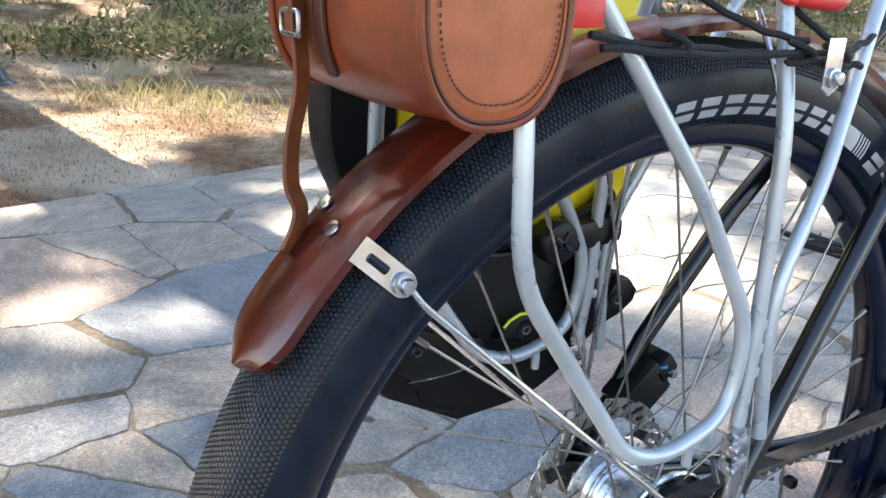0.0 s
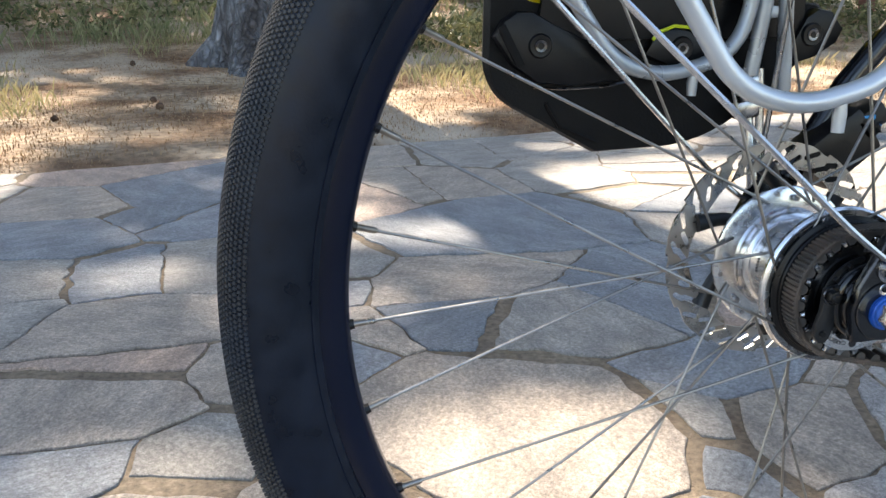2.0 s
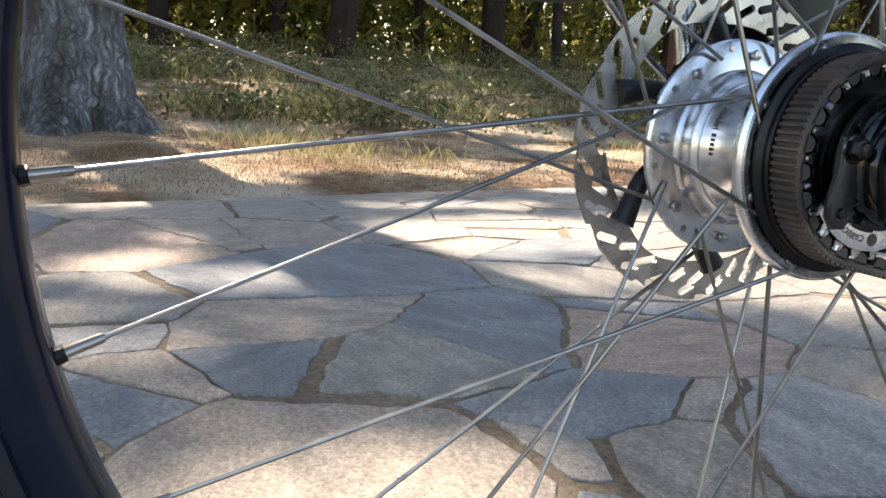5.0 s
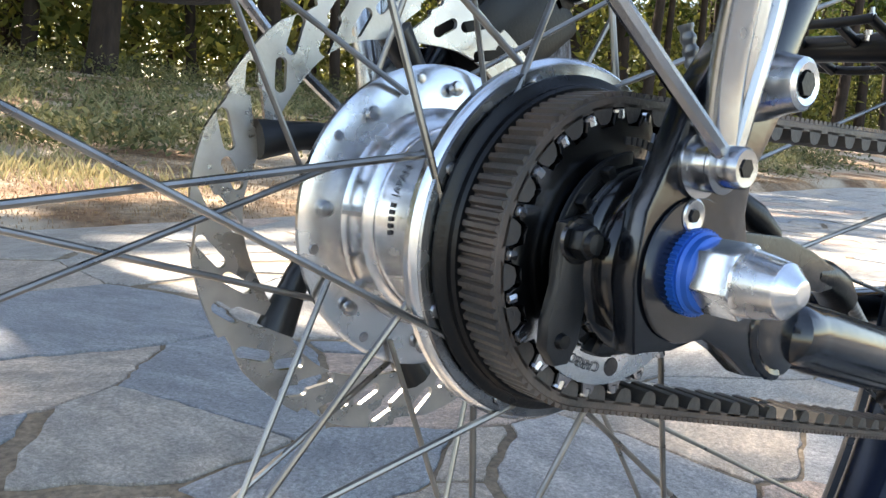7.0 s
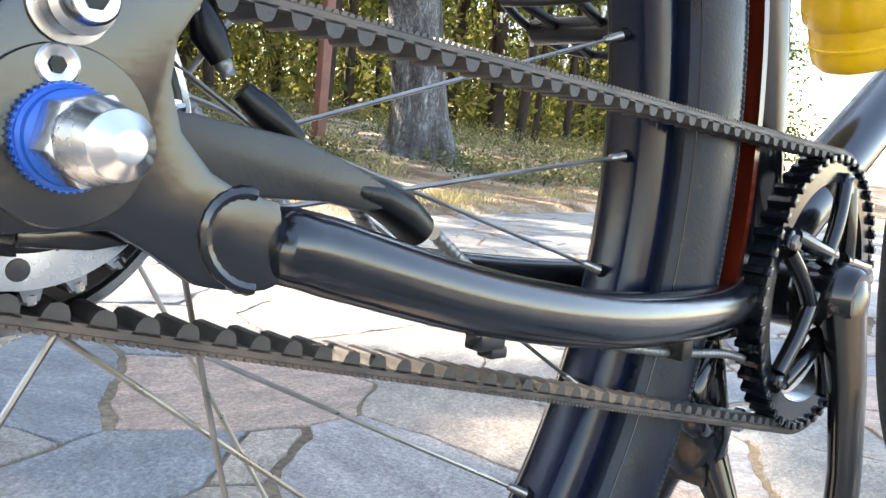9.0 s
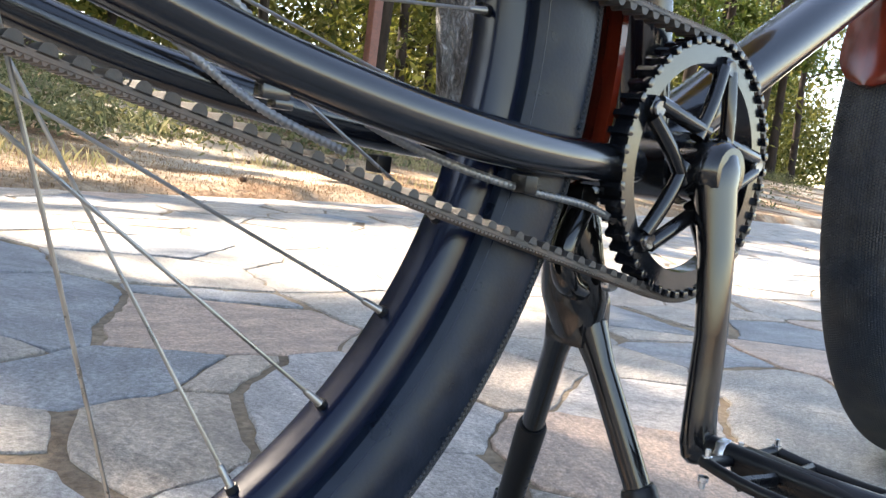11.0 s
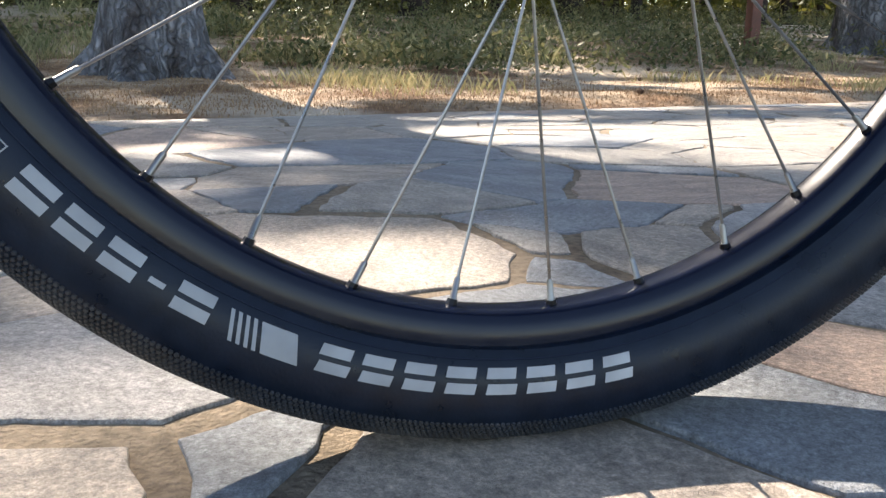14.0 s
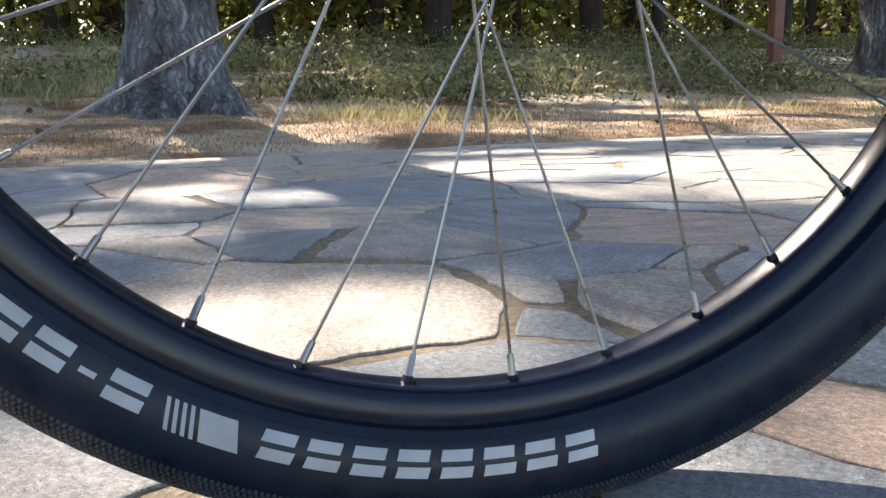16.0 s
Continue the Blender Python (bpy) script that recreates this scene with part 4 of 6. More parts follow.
def mudguard(center, r, deg0, deg1, half, thick, name, label):
    """A bent wooden strip with rounded tips, crowned across."""
    n, m = 240, 8
    bm = bmesh.new()
    top, low = [], []
    for i in range(n + 1):
        t = i / n
        d = deg0 + (deg1 - deg0) * t
        end = min(t, 1 - t) * abs(deg1 - deg0) * radians(1) * r
        w = half * math.sqrt(max(0.02, 1 - max(0, 1 - end / (half * 1.1)) ** 2))
        a = radians(d)
        ra, rb = [], []
        grow = max(0.0, (60 - d) / 72) * 0.004 if deg1 < 0 else 0.0
        for j in range(m + 1):
            u = -1 + 2 * j / m
            crown = -0.0035 * u * u
            for row, o in ((ra, thick), (rb, 0)):
                rr = r + crown + o + grow
                row.append(bm.verts.new((center[0] + rr * math.cos(a), center[1] + u * w, center[2] + rr * math.sin(a))))
        top.append(ra)
        low.append(rb)
    for i in range(n):
        for j in range(m):
            bm.faces.new((top[i][j], top[i][j + 1], top[i + 1][j + 1], top[i + 1][j]))
            bm.faces.new((low[i][j], low[i][j + 1], low[i + 1][j + 1], low[i + 1][j]))
        for j in (0, m):
            bm.faces.new((top[i][j], top[i + 1][j], low[i + 1][j], low[i][j]))
    for i in (0, n):
        for j in range(m):
            bm.faces.new((top[i][j], top[i][j + 1], low[i][j + 1], low[i][j]))
    bmesh.ops.recalc_face_normals(bm, faces=bm.faces)
    return part(name, bm, WOOD, bicycle, label)


guard = mudguard(HUB, 0.3800, 147.5, -12.0, 0.0300, 0.0055, "rear_mudguard", "varnished red-brown wooden mudguard with rounded tip")
for d, y in ((134.5, -0.006), (133.0, 0.019)):
    a = radians(d)
    rv = part("rivet", lathe([(0.0012, -0.0006), (0.0034, -0.0004), (0.0050, 0.0003), (0.0046, 0.0012), (0.0018, 0.0016)], 20, Vector((0, 0, 0))), STEEL, guard, "brass-rimmed eyelet")
    rv.matrix_local = Matrix.Translation((0.3858 * math.cos(a), y, HUB.z + 0.3858 * math.sin(a))) @ Euler((0, radians(90 - d), 0)).to_matrix().to_4x4() @ Euler((radians(90), 0, 0)).to_matrix().to_4x4()


def strut_bracket(s):
    """A slotted plate bolted to the mudguard's edge."""
    p, q = Vector((-0.2685, s * 0.0308, 0.6397)), Vector((-0.245, s * 0.0365, 0.6185))
    d = (q - p).normalized()
    up = Vector((d.z, 0, -d.x)).normalized()
    nrm = d.cross(up)
    bm = bmesh.new()
    L = (q - p).length

    def ring(rad, n=12):
        out = []
        for i in range(n + 1):
            a = -math.pi / 2 + math.pi * i / n
            out.append((L + rad * math.cos(a), rad * math.sin(a)))
        return out
    outline = [(0, 0.0076), (0, -0.0076)] + ring(0.0076)
    a = [bm.verts.new(p + d * x + up * y + nrm * 0.0008) for x, y in outline]
    b = [bm.verts.new(p + d * x + up * y - nrm * 0.0008) for x, y in outline]
    for i in range(len(a)):
        j = (i + 1) % len(a)
        bm.faces.new((a[i], a[j], b[j], b[i]))
    bm.faces.new(a)
    bm.faces.new(b[::-1])
    bmesh.ops.recalc_face_normals(bm, faces=bm.faces)
    br = part("strut_bracket", bm, STEEL, guard, "bright slotted bracket")
    mid = p + d * L * 0.45
    part("bracket_slot", tube([mid - d * 0.0070, mid + d * 0.0060], 0.0027, 10, 1.0), RUBBER, guard)
    part("bracket_bolt", lathe([(0.0012, s * 0.0440), (0.0038, s * 0.0438), (0.0044, s * 0.0425), (0.0044, s * 0.0400), (0.0068, s * 0.0398), (0.0068, s * 0.0375), (0.002, s * 0.0360)], 24, Vector((q.x, 0, q.z))), STEEL, guard)
    part("mudguard_strut", tube(rounded([q + Vector((0.003, s * 0.004, -0.003)), (-0.235, s * 0.043, 0.606), (-0.03, s * 0.077, 0.416), (-0.002, s * 0.0775, 0.3955)], 0.02), 0.0020, 8), STEEL, guard, "thin stainless steel rod")
    part("mudguard_strut", tube(rounded([(0.012, s * 0.032, 0.758), (0.016, s * 0.060, 0.70), (0.009, s * 0.082, 0.44), (0.002, s * 0.0775, 0.3960)], 0.03), 0.0020, 8), STEEL, guard, "thin stainless steel rod")


strut_bracket(-1)
strut_bracket(1)
part("strut_eye", lathe([(0.0024, -0.0835), (0.0060, -0.0835), (0.0064, -0.0840), (0.0064, -0.0850), (0.0048, -0.0855), (0.0048, -0.0900), (0.0042, -0.0908), (0.0022, -0.0906)], 28, Vector((0.0, 0, 0.3930))), STEEL, guard, "bright socket bolt with washer")
part("strut_eye_socket", prism(6, 0.0023, -0.0910, -0.0895, 0.0, 0.3930), PLASTIC, guard)
part("strut_washer", lathe([(0.003, -0.0775), (0.0080, -0.0776), (0.0080, -0.0788), (0.0062, -0.0790), (0.0062, -0.0835), (0.003, -0.0838)], 28, Vector((0.0, 0, 0.3930))), STEEL, guard)

# ---- luggage rack ----
rack = part("luggage_rack", tube([(-0.20, -0.052, 0.772), (0.20, -0.052, 0.790)], 0.0052, 14), SILVER_PAINT, bicycle, "silver-grey tubular luggage rack")
part("rack_tube", tube([(-0.20, 0.052, 0.772), (0.20, 0.052, 0.790)], 0.0052, 14), SILVER_PAINT, rack)
for x in (-0.19, -0.05, 0.10):
    part("rack_tube", tube([(x, -0.052, 0.772 + (x + 0.2) * 0.045), (x, 0.052, 0.772 + (x + 0.2) * 0.045)], 0.0045, 12), SILVER_PAINT, rack)
for s in (-1, 1):
    loop = [(-0.192, s * 0.056, 0.772), (-0.202, s * 0.074, 0.705), (-0.201, s * 0.078, 0.625), (-0.111, s * 0.079, 0.497), (-0.075, s * 0.079, 0.486), (-0.020, s * 0.079, 0.500), (-0.0095, s * 0.078, 0.562), (-0.066, s * 0.074, 0.655), (-0.150, s * 0.056, 0.770)]
    part("rack_tube", tube(rounded(loop, 0.028, 6), 0.0052, 16), SILVER_PAINT, rack)
    part("rack_tube", tube(rounded([(0.006, s * 0.052, 0.778), (0.001, s * 0.074, 0.69), (-0.001, s * 0.078, 0.60), (-0.002, s * 0.079, 0.54), (-0.008, s * 0.081, 0.486)], 0.03, 5), 0.0052, 16), SILVER_PAINT, rack)
    part("rack_tube", tube(rounded([(0.115, s * 0.052, 0.786), (0.049, s * 0.074, 0.650), (0.016, s * 0.078, 0.592), (0.0105, s * 0.079, 0.553), (0.0185, s * 0.081, 0.475)], 0.025, 5), 0.0052, 16), SILVER_PAINT, rack)
    for z in (0.562, 0.545, 0.528):
        part("rack_weld", block((0.006, 0.006, 0.008), (0.0030, s * 0.079, z), 0.002), SILVER_PAINT, rack)
    for x, z in ((-0.010, 0.4785), (-0.008, 0.462)):
        part("rack_clamp", block((0.017, 0.011, 0.013), (x, s * 0.083, z), 0.003, Euler((0, radians(-8), 0))), STEEL, rack, "bright steel clamp")
    for z in (0.479, 0.463):
        part("clamp_bolt", lathe([(0.0001, s * 0.0925), (0.0028, s * 0.0923), (0.0034, s * 0.0905), (0.0034, s * 0.086)], 16, Vector((-0.016, 0, z))), STEEL, rack)
    part("rack_foot", tube(rounded([(-0.010, s * 0.083, 0.492), (-0.006, s * 0.0835, 0.455), (-0.001, s * 0.075, 0.415), (0.0, s * 0.0745, 0.395)], 0.02), 0.0042, 14), STEEL, rack, "stainless steel rod")
    part("rack_foot", tube(rounded([(0.000, s * 0.083, 0.490), (0.003, s * 0.0805, 0.450), (0.004, s * 0.0755, 0.405)], 0.02), 0.0030, 12), STEEL, rack)
    part("rack_peg", lathe([(0.0001, -0.009), (0.0032, -0.009), (0.0036, 0), (0.0026, 0.010)], 12, Vector((0, 0, 0))), SILVER_PAINT, rack).matrix_local = Matrix.Translation((-0.052, s * 0.079, 0.482)) @ Euler((radians(90), 0, 0)).to_matrix().to_4x4()
part("rack_eye", lathe([(0.0012, -0.0965), (0.0036, -0.0962), (0.0042, -0.0945), (0.0042, -0.0925), (0.0060, -0.0920), (0.0060, -0.0900), (0.002, -0.0890)], 24, Vector((0.013, 0, 0.722))), STEEL, rack)
part("rack_eye_plate", slab([(0.005, 0.745), (0.021, 0.745), (0.021, 0.716), (0.013, 0.711), (0.005, 0.716)], -0.0900, -0.0885, 0.0004), STEEL, rack)

# ---- crankset, pedals ----
crank = part("chainring", gear(RING_C, 48, 0.0782, 0.0828, -0.0535, -0.0400, 0.0668), FRAME_BLACK, bicycle, "black toothed belt chainring")
for i in range(48):
    a = 2 * math.pi * (i + 0.5) / 48
    part("chainring_tooth", block((0.0044, 0.0050, 0.0052), RING_C + Vector((0.0814 * math.cos(a), -0.0545, 0.0814 * math.sin(a))), 0.0008, Euler((0, -a, 0))), FRAME_BLACK, crank)
for i in range(5):
    a = radians(80 + 72 * i)
    d, s = Vector((math.cos(a), 0, math.sin(a))), Vector((-math.sin(a), 0, math.cos(a)))
    for side in (-1, 1):
        part("spider_arm", tube(rounded([RING_C + d * 0.016 + s * side * 0.0185 + Vector((0, -0.059, 0)), RING_C + d * 0.042 + s * side * 0.0105 + Vector((0, -0.059, 0)), RING_C + d * 0.066 + s * side * 0.0048 + Vector((0, -0.056, 0))], 0.012), 0.0050, 12), GLOSS_BLACK, crank)
    part("spider_tip", block((0.014, 0.008, 0.012), RING_C + d * 0.067 + Vector((0, -0.0545, 0)), 0.003, Euler((0, -a, 0))), GLOSS_BLACK, crank)
    part("chainring_bolt", lathe([(0.0022, -0.0600), (0.0046, -0.0602), (0.0052, -0.0594), (0.0052, -0.0560)], 20, RING_C + d * 0.067), DARK_STEEL, crank)
part("crank_axle", lathe([(0.010, -0.036), (0.019, -0.038), (0.020, -0.050), (0.021, -0.066), (0.0185, -0.076), (0.0160, -0.0785), (0.0085, -0.0790), (0.0080, -0.0775), (0.0001, -0.0770)], 40, RING_C), GLOSS_BLACK, crank)
part("crank_bolt", lathe([(0.0040, -0.0785), (0.0068, -0.0796), (0.0078, -0.0792), (0.0080, -0.0775)], 24, RING_C), STEEL, crank, "bright crank bolt")
for s, foot in ((-1, Vector((0.451, -0.090, 0.143))), (1, Vector((0.461, 0.090, 0.479)))):
    top = RING_C + Vector((0, s * 0.068, 0))
    along = (foot - top).normalized()
    out = Vector((0, s * 0.004, 0))
    arm = [top - along * 0.0195, top - along * 0.017, top - along * 0.010, top, top + along * 0.012, top.lerp(foot, 0.3) + out, top.lerp(foot, 0.6) + out, top.lerp(foot, 0.9), foot, foot + along * 0.009, foot + along * 0.013, foot + along * 0.0145]
    part("crank_arm", tube(arm, [0.0030, 0.0080, 0.0125, 0.0142, 0.0130, 0.0105, 0.0095, 0.0098, 0.0108, 0.0095, 0.0060, 0.0020], 20, 1.34), GLOSS_BLACK, bicycle, "gloss black crank arm")
    tilt = Euler((0, radians(4 if s < 0 else 15), 0))
    c = foot + Vector((0.004, s * 0.066, -0.004))
    pedal = part("pedal", tube([foot, foot + Vector((0, s * 0.115, -0.002))], [0.0072, 0.0060], 14), PLASTIC, bicycle, "black platform pedal with steel pins")
    part("pedal_spindle", prism(6, 0.0080, foot.y + s * 0.006, foot.y + s * 0.013, foot.x, foot.z, 0.2, bevel=0.0006), STEEL, pedal)
    lay = Matrix.Translation(c) @ tilt.to_matrix().to_4x4()
    for x in (-1, 1):                                     # bowed front and rear bars
        bar = [lay @ Vector((x * (0.0475 - 0.004 * (2 * k / 12 - 1) ** 2), -0.048 + 0.096 * k / 12, 0.0040 * (2 * k / 12 - 1) ** 2)) for k in range(13)]
        part("pedal_bar", tube(bar, 0.0036, 10, 1.0), PLASTIC, pedal)
    for y in (-1, 1):                                     # end bars
        bar = [lay @ Vector((-0.045 + 0.090 * k / 12, y * (0.0465 + 0.003 * (1 - (2 * k / 12 - 1) ** 2)), 0.0040 - 0.0035 * (1 - (2 * k / 12 - 1) ** 2))) for k in range(13)]
        part("pedal_bar", tube(bar, 0.0036, 10, 1.0), PLASTIC, pedal)
    for x in (-1, 1):
        for y in (-0.022, 0.020):
            part("pedal_strut", tube([lay @ Vector((x * 0.012, y, 0)), lay @ Vector((x * 0.046, y * 1.15, 0))], 0.0034, 8, 1.3), PLASTIC, pedal)
    part("pedal_body", tube([lay @ Vector((0, -0.050, 0)), lay @ Vector((0, -0.044, 0)), lay @ Vector((0, 0.0, 0)), lay @ Vector((0, 0.044, 0)), lay @ Vector((0, 0.049, 0))], [0.008, 0.0115, 0.0100, 0.0110, 0.008], 16), PLASTIC, pedal)
    for side in (-1, 1):
        for x, y in ((-0.043, -0.046), (0.0, -0.0485), (0.043, -0.046), (-0.043, 0.046), (0.0, 0.0485), (0.043, 0.046)):
            pin = lay @ Vector((x, y, side * 0.0045))
            part("pedal_pin", tube([pin, pin + Vector((0, 0, side * 0.0030)), pin + Vector((0, 0, side * 0.0032)), pin + Vector((0, 0, side * 0.0072))], [0.0032, 0.0030, 0.0019, 0.0016], 8), STEEL, pedal)

# ---- kickstand ----
stand = part("kickstand", tube([(0.394, 0, 0.284), (0.397, 0, 0.266), (0.404, 0, 0.240), (0.410, 0, 0.222), (0.417, 0, 0.196), (0.418, 0, 0.188)], [0.016, 0.0205, 0.0225, 0.0240, 0.0185, 0.0120], 16, 0.8), GLOSS_BLACK, bicycle, "black double-legged kickstand")
part("stand_plate", block((0.040, 0.050, 0.010), (0.392, 0, 0.288), 0.003), GLOSS_BLACK, stand)
part("stand_knuckle", block((0.030, 0.034, 0.034), (0.417, 0, 0.205), 0.006, Euler((0, radians(-8), 0))), GLOSS_BLACK, stand)
part("stand_hook", tube(rounded([(0.386, -0.014, 0.278), (0.371, -0.016, 0.252), (0.379, -0.016, 0.231), (0.400, -0.012, 0.226)], 0.014), 0.0085, 14, 0.9), GLOSS_BLACK, stand)
part("stand_bolt", lathe([(0.0001, -0.0345), (0.0060, -0.0342), (0.0072, -0.0325), (0.0072, -0.0290)], 20, Vector((0.404, 0, 0.236))), STEEL, stand)
for s, foot in ((-1, Vector((0.447, -0.106, 0.003))), (1, Vector((0.503, 0.112, 0.003)))):
    top = Vector((0.417, s * 0.010, 0.202))
    mid = top.lerp(foot, 0.48)
    part("stand_leg", tube([top, top.lerp(foot, 0.12), mid + (foot - top) * 0.03], [0.0125, 0.0092, 0.0088], 16), GLOSS_BLACK, stand)
    part("stand_sleeve", tube([mid, mid + (foot - top) * 0.012, foot - (foot - top) * 0.055], [0.0105, 0.0118, 0.0112], 18), PLASTIC, stand)
    part("stand_foot", lathe([(0.0115, 0.020), (0.0125, 0.012), (0.0170, 0.003), (0.0185, 0.0), (0.010, -0.002)], 24, Vector((0, 0, 0))), RUBBER, stand, "flared rubber foot").matrix_local = Matrix.Translation(foot) @ Euler((radians(90), 0, 0)).to_matrix().to_4x4()
    for i in range(5):
        p = mid.lerp(foot, 0.25 + 0.12 * i)
        part("sleeve_hole", lathe([(0.0001, -0.0122), (0.0026, -0.0121), (0.0028, -0.0110)], 10, p), RIM_BLACK, stand)

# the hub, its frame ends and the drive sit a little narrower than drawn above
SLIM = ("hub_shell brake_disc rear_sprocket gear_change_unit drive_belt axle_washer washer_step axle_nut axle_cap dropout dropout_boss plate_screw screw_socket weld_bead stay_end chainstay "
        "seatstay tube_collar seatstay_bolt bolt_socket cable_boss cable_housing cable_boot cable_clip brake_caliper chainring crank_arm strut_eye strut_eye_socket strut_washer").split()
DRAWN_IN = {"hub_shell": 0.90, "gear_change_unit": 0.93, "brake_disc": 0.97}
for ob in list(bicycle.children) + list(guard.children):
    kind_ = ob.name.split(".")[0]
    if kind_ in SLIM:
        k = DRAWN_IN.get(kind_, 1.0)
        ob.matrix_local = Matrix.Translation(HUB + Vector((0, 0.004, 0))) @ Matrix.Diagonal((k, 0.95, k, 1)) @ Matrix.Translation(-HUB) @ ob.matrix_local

# ---- front wheel and mudguard ----
FRONT = Vector((1.174, 0.0, 0.368))
front_tyre = build_tyre(FRONT, "front_tyre", "black rubber front tyre with knobbly tread")
tread(FRONT, front_tyre, 90, 270)
part("front_rim", lathe([(0.2975, -0.007), (0.3050, -0.0150), (0.3172, -0.0168), (0.3180, -0.0142), (0.3120, 0.0135), (0.3172, 0.0168), (0.3050, 0.0150), (0.2975, 0.007)], 120, FRONT, True), RIM_BLACK, bicycle)
mudguard(FRONT, 0.3800, 173.0, 60.0, 0.0315, 0.0055, "front_mudguard", "varnished red-brown wooden front mudguard with rounded tip")

# ---- pannier on the far side ----
pannier = thing("pannier_bag", (-0.075, 0.10, 0.44), "yellow and black waterproof pannier bag hung on the rack", "bag")


def bag_body(outline, y0, y1, material, name, label="", puff=0.02, taper=0.0):
    """A soft box with an outline in x and z, swelling outwards, narrower at the back by its taper."""
    cx = sum(p[0] for p in outline) / len(outline)
    cz = sum(p[1] for p in outline) / len(outline)
    pts = [Vector((p[0], 0, p[1])) for p in outline]
    ring = rounded(pts + [pts[0], pts[1]], 0.03, 5)[6:]
    bm = bmesh.new()
    rows = []
    for t in (0.0, 0.06, 0.2, 0.5, 0.8, 0.95, 1.0):
        grow = (1 + puff * math.sin(math.pi * t) - (0.04 if t in (0.0, 1.0) else 0)) * (1 - taper * t)
        rows.append([bm.verts.new((cx + (p.x - cx) * grow, y0 + (y1 - y0) * t, cz + (p.z - cz) * grow)) for p in ring])
    n = len(ring)
    for a, b in zip(rows, rows[1:]):
        for i in range(n):
            bm.faces.new((a[i], a[(i + 1) % n], b[(i + 1) % n], b[i]))
    bm.faces.new(rows[0])
    bm.faces.new(rows[-1])
    bmesh.ops.recalc_face_normals(bm, faces=bm.faces)
    return child(part(name, bm, material, None, label), pannier)


bag_body([(-0.172, 0.522), (0.040, 0.522), (0.054, 0.60), (0.062, 0.79), (-0.172, 0.79), (-0.174, 0.62)], 0.104, 0.205, YELLOW, "bag_body", "bright yellow coated fabric", 0.05)
bag_body([(-0.200, 0.610), (-0.190, 0.560), (-0.172, 0.552), (-0.172, 0.79), (-0.222, 0.79), (-0.222, 0.655)], 0.100, 0.135, BLACK_CLOTH, "side_panel", "black fabric side")
bag_body([(-0.184, 0.470), (-0.113, 0.431), (-0.036, 0.434), (0.012, 0.462), (0.060, 0.508), (0.060, 0.534), (-0.166, 0.534), (-0.194, 0.556), (-0.195, 0.488)], 0.098, 0.195, BLACK_CLOTH, "bag_base", "black reinforced base", 0.01, 0.22)
child(part("bag_seam", tube([(-0.150, 0.0975, 0.468), (-0.140, 0.0970, 0.452), (-0.112, 0.0972, 0.440)], 0.0016, 6), BLACK_CLOTH, None, "stitched seam of the base"), pannier)
child(part("back_plate", slab([(-0.160, 0.510), (0.038, 0.510), (0.034, 0.560), (0.032, 0.602), (0.025, 0.613), (0.014, 0.611), (0.002, 0.599), (-0.030, 0.589), (-0.068, 0.588), (-0.098, 0.594), (-0.119, 0.606), (-0.130, 0.612), (-0.141, 0.608), (-0.147, 0.592), (-0.154, 0.560)], 0.092, 0.098, 0.002), PLASTIC, None, "black back plate"), pannier)
child(part("hook_rail", tube([(-0.126 + 0.145 * t, 0.090, 0.596 - 0.016 * math.sin(math.pi * min(1, t * 1.10))) for t in [i / 14 for i in range(15)]], 0.0072, 12, 0.8), PLASTIC, None, "black curved rail"), pannier)
child(part("hook_rail", tube([(-0.130 + 0.085 * t, 0.088, 0.583 - 0.012 * math.sin(math.pi * min(1, t * 0.9))) for t in [i / 10 for i in range(11)]], 0.0030, 8), PLASTIC, None), pannier)
child(part("hook_arm", block((0.074, 0.016, 0.024), (-0.012, 0.081, 0.580), 0.007, Euler((0, radians(-3), 0))), PLASTIC, None, "black swivel hook arm"), pannier)
child(part("lock_knob", lathe([(0.0001, -0.0160), (0.0130, -0.0159), (0.0158, -0.0148), (0.0172, -0.0120), (0.0176, -0.006), (0.0165, 0.004), (0.010, 0.006)], 36, Vector((-0.047, 0.080, 0.581))), PLASTIC, None, "round black locking knob"), pannier)
for a in (35, 125):
    child(part("knob_cross", block((0.021, 0.003, 0.0048), (-0.047, 0.0640, 0.581), 0.001, Euler((0, radians(a), 0))), RIM_BLACK, None, "raised cross grip"), pannier)
GUARDS = (([(-0.189, 0.513), (-0.183, 0.523), (-0.174, 0.529), (-0.163, 0.529), (-0.148, 0.521), (-0.128, 0.512), (-0.100, 0.506), (-0.094, 0.496), (-0.100, 0.483), (-0.130, 0.480), (-0.158, 0.482), (-0.176, 0.494)], "moulded black corner guard"),
          ([(-0.084, 0.500), (-0.076, 0.513), (-0.064, 0.518), (-0.050, 0.516), (-0.042, 0.508), (-0.038, 0.497), (-0.060, 0.490)], "raised black screw boss"),
          ([(0.028, 0.508), (0.036, 0.524), (0.045, 0.530), (0.056, 0.528), (0.066, 0.516), (0.062, 0.506), (0.046, 0.496), (0.032, 0.492)], "moulded black corner guard"))
for outline, words in GUARDS:
    child(part("corner_guard", slab(outline, 0.0885, 0.104, 0.004), PLASTIC, None, words), pannier)
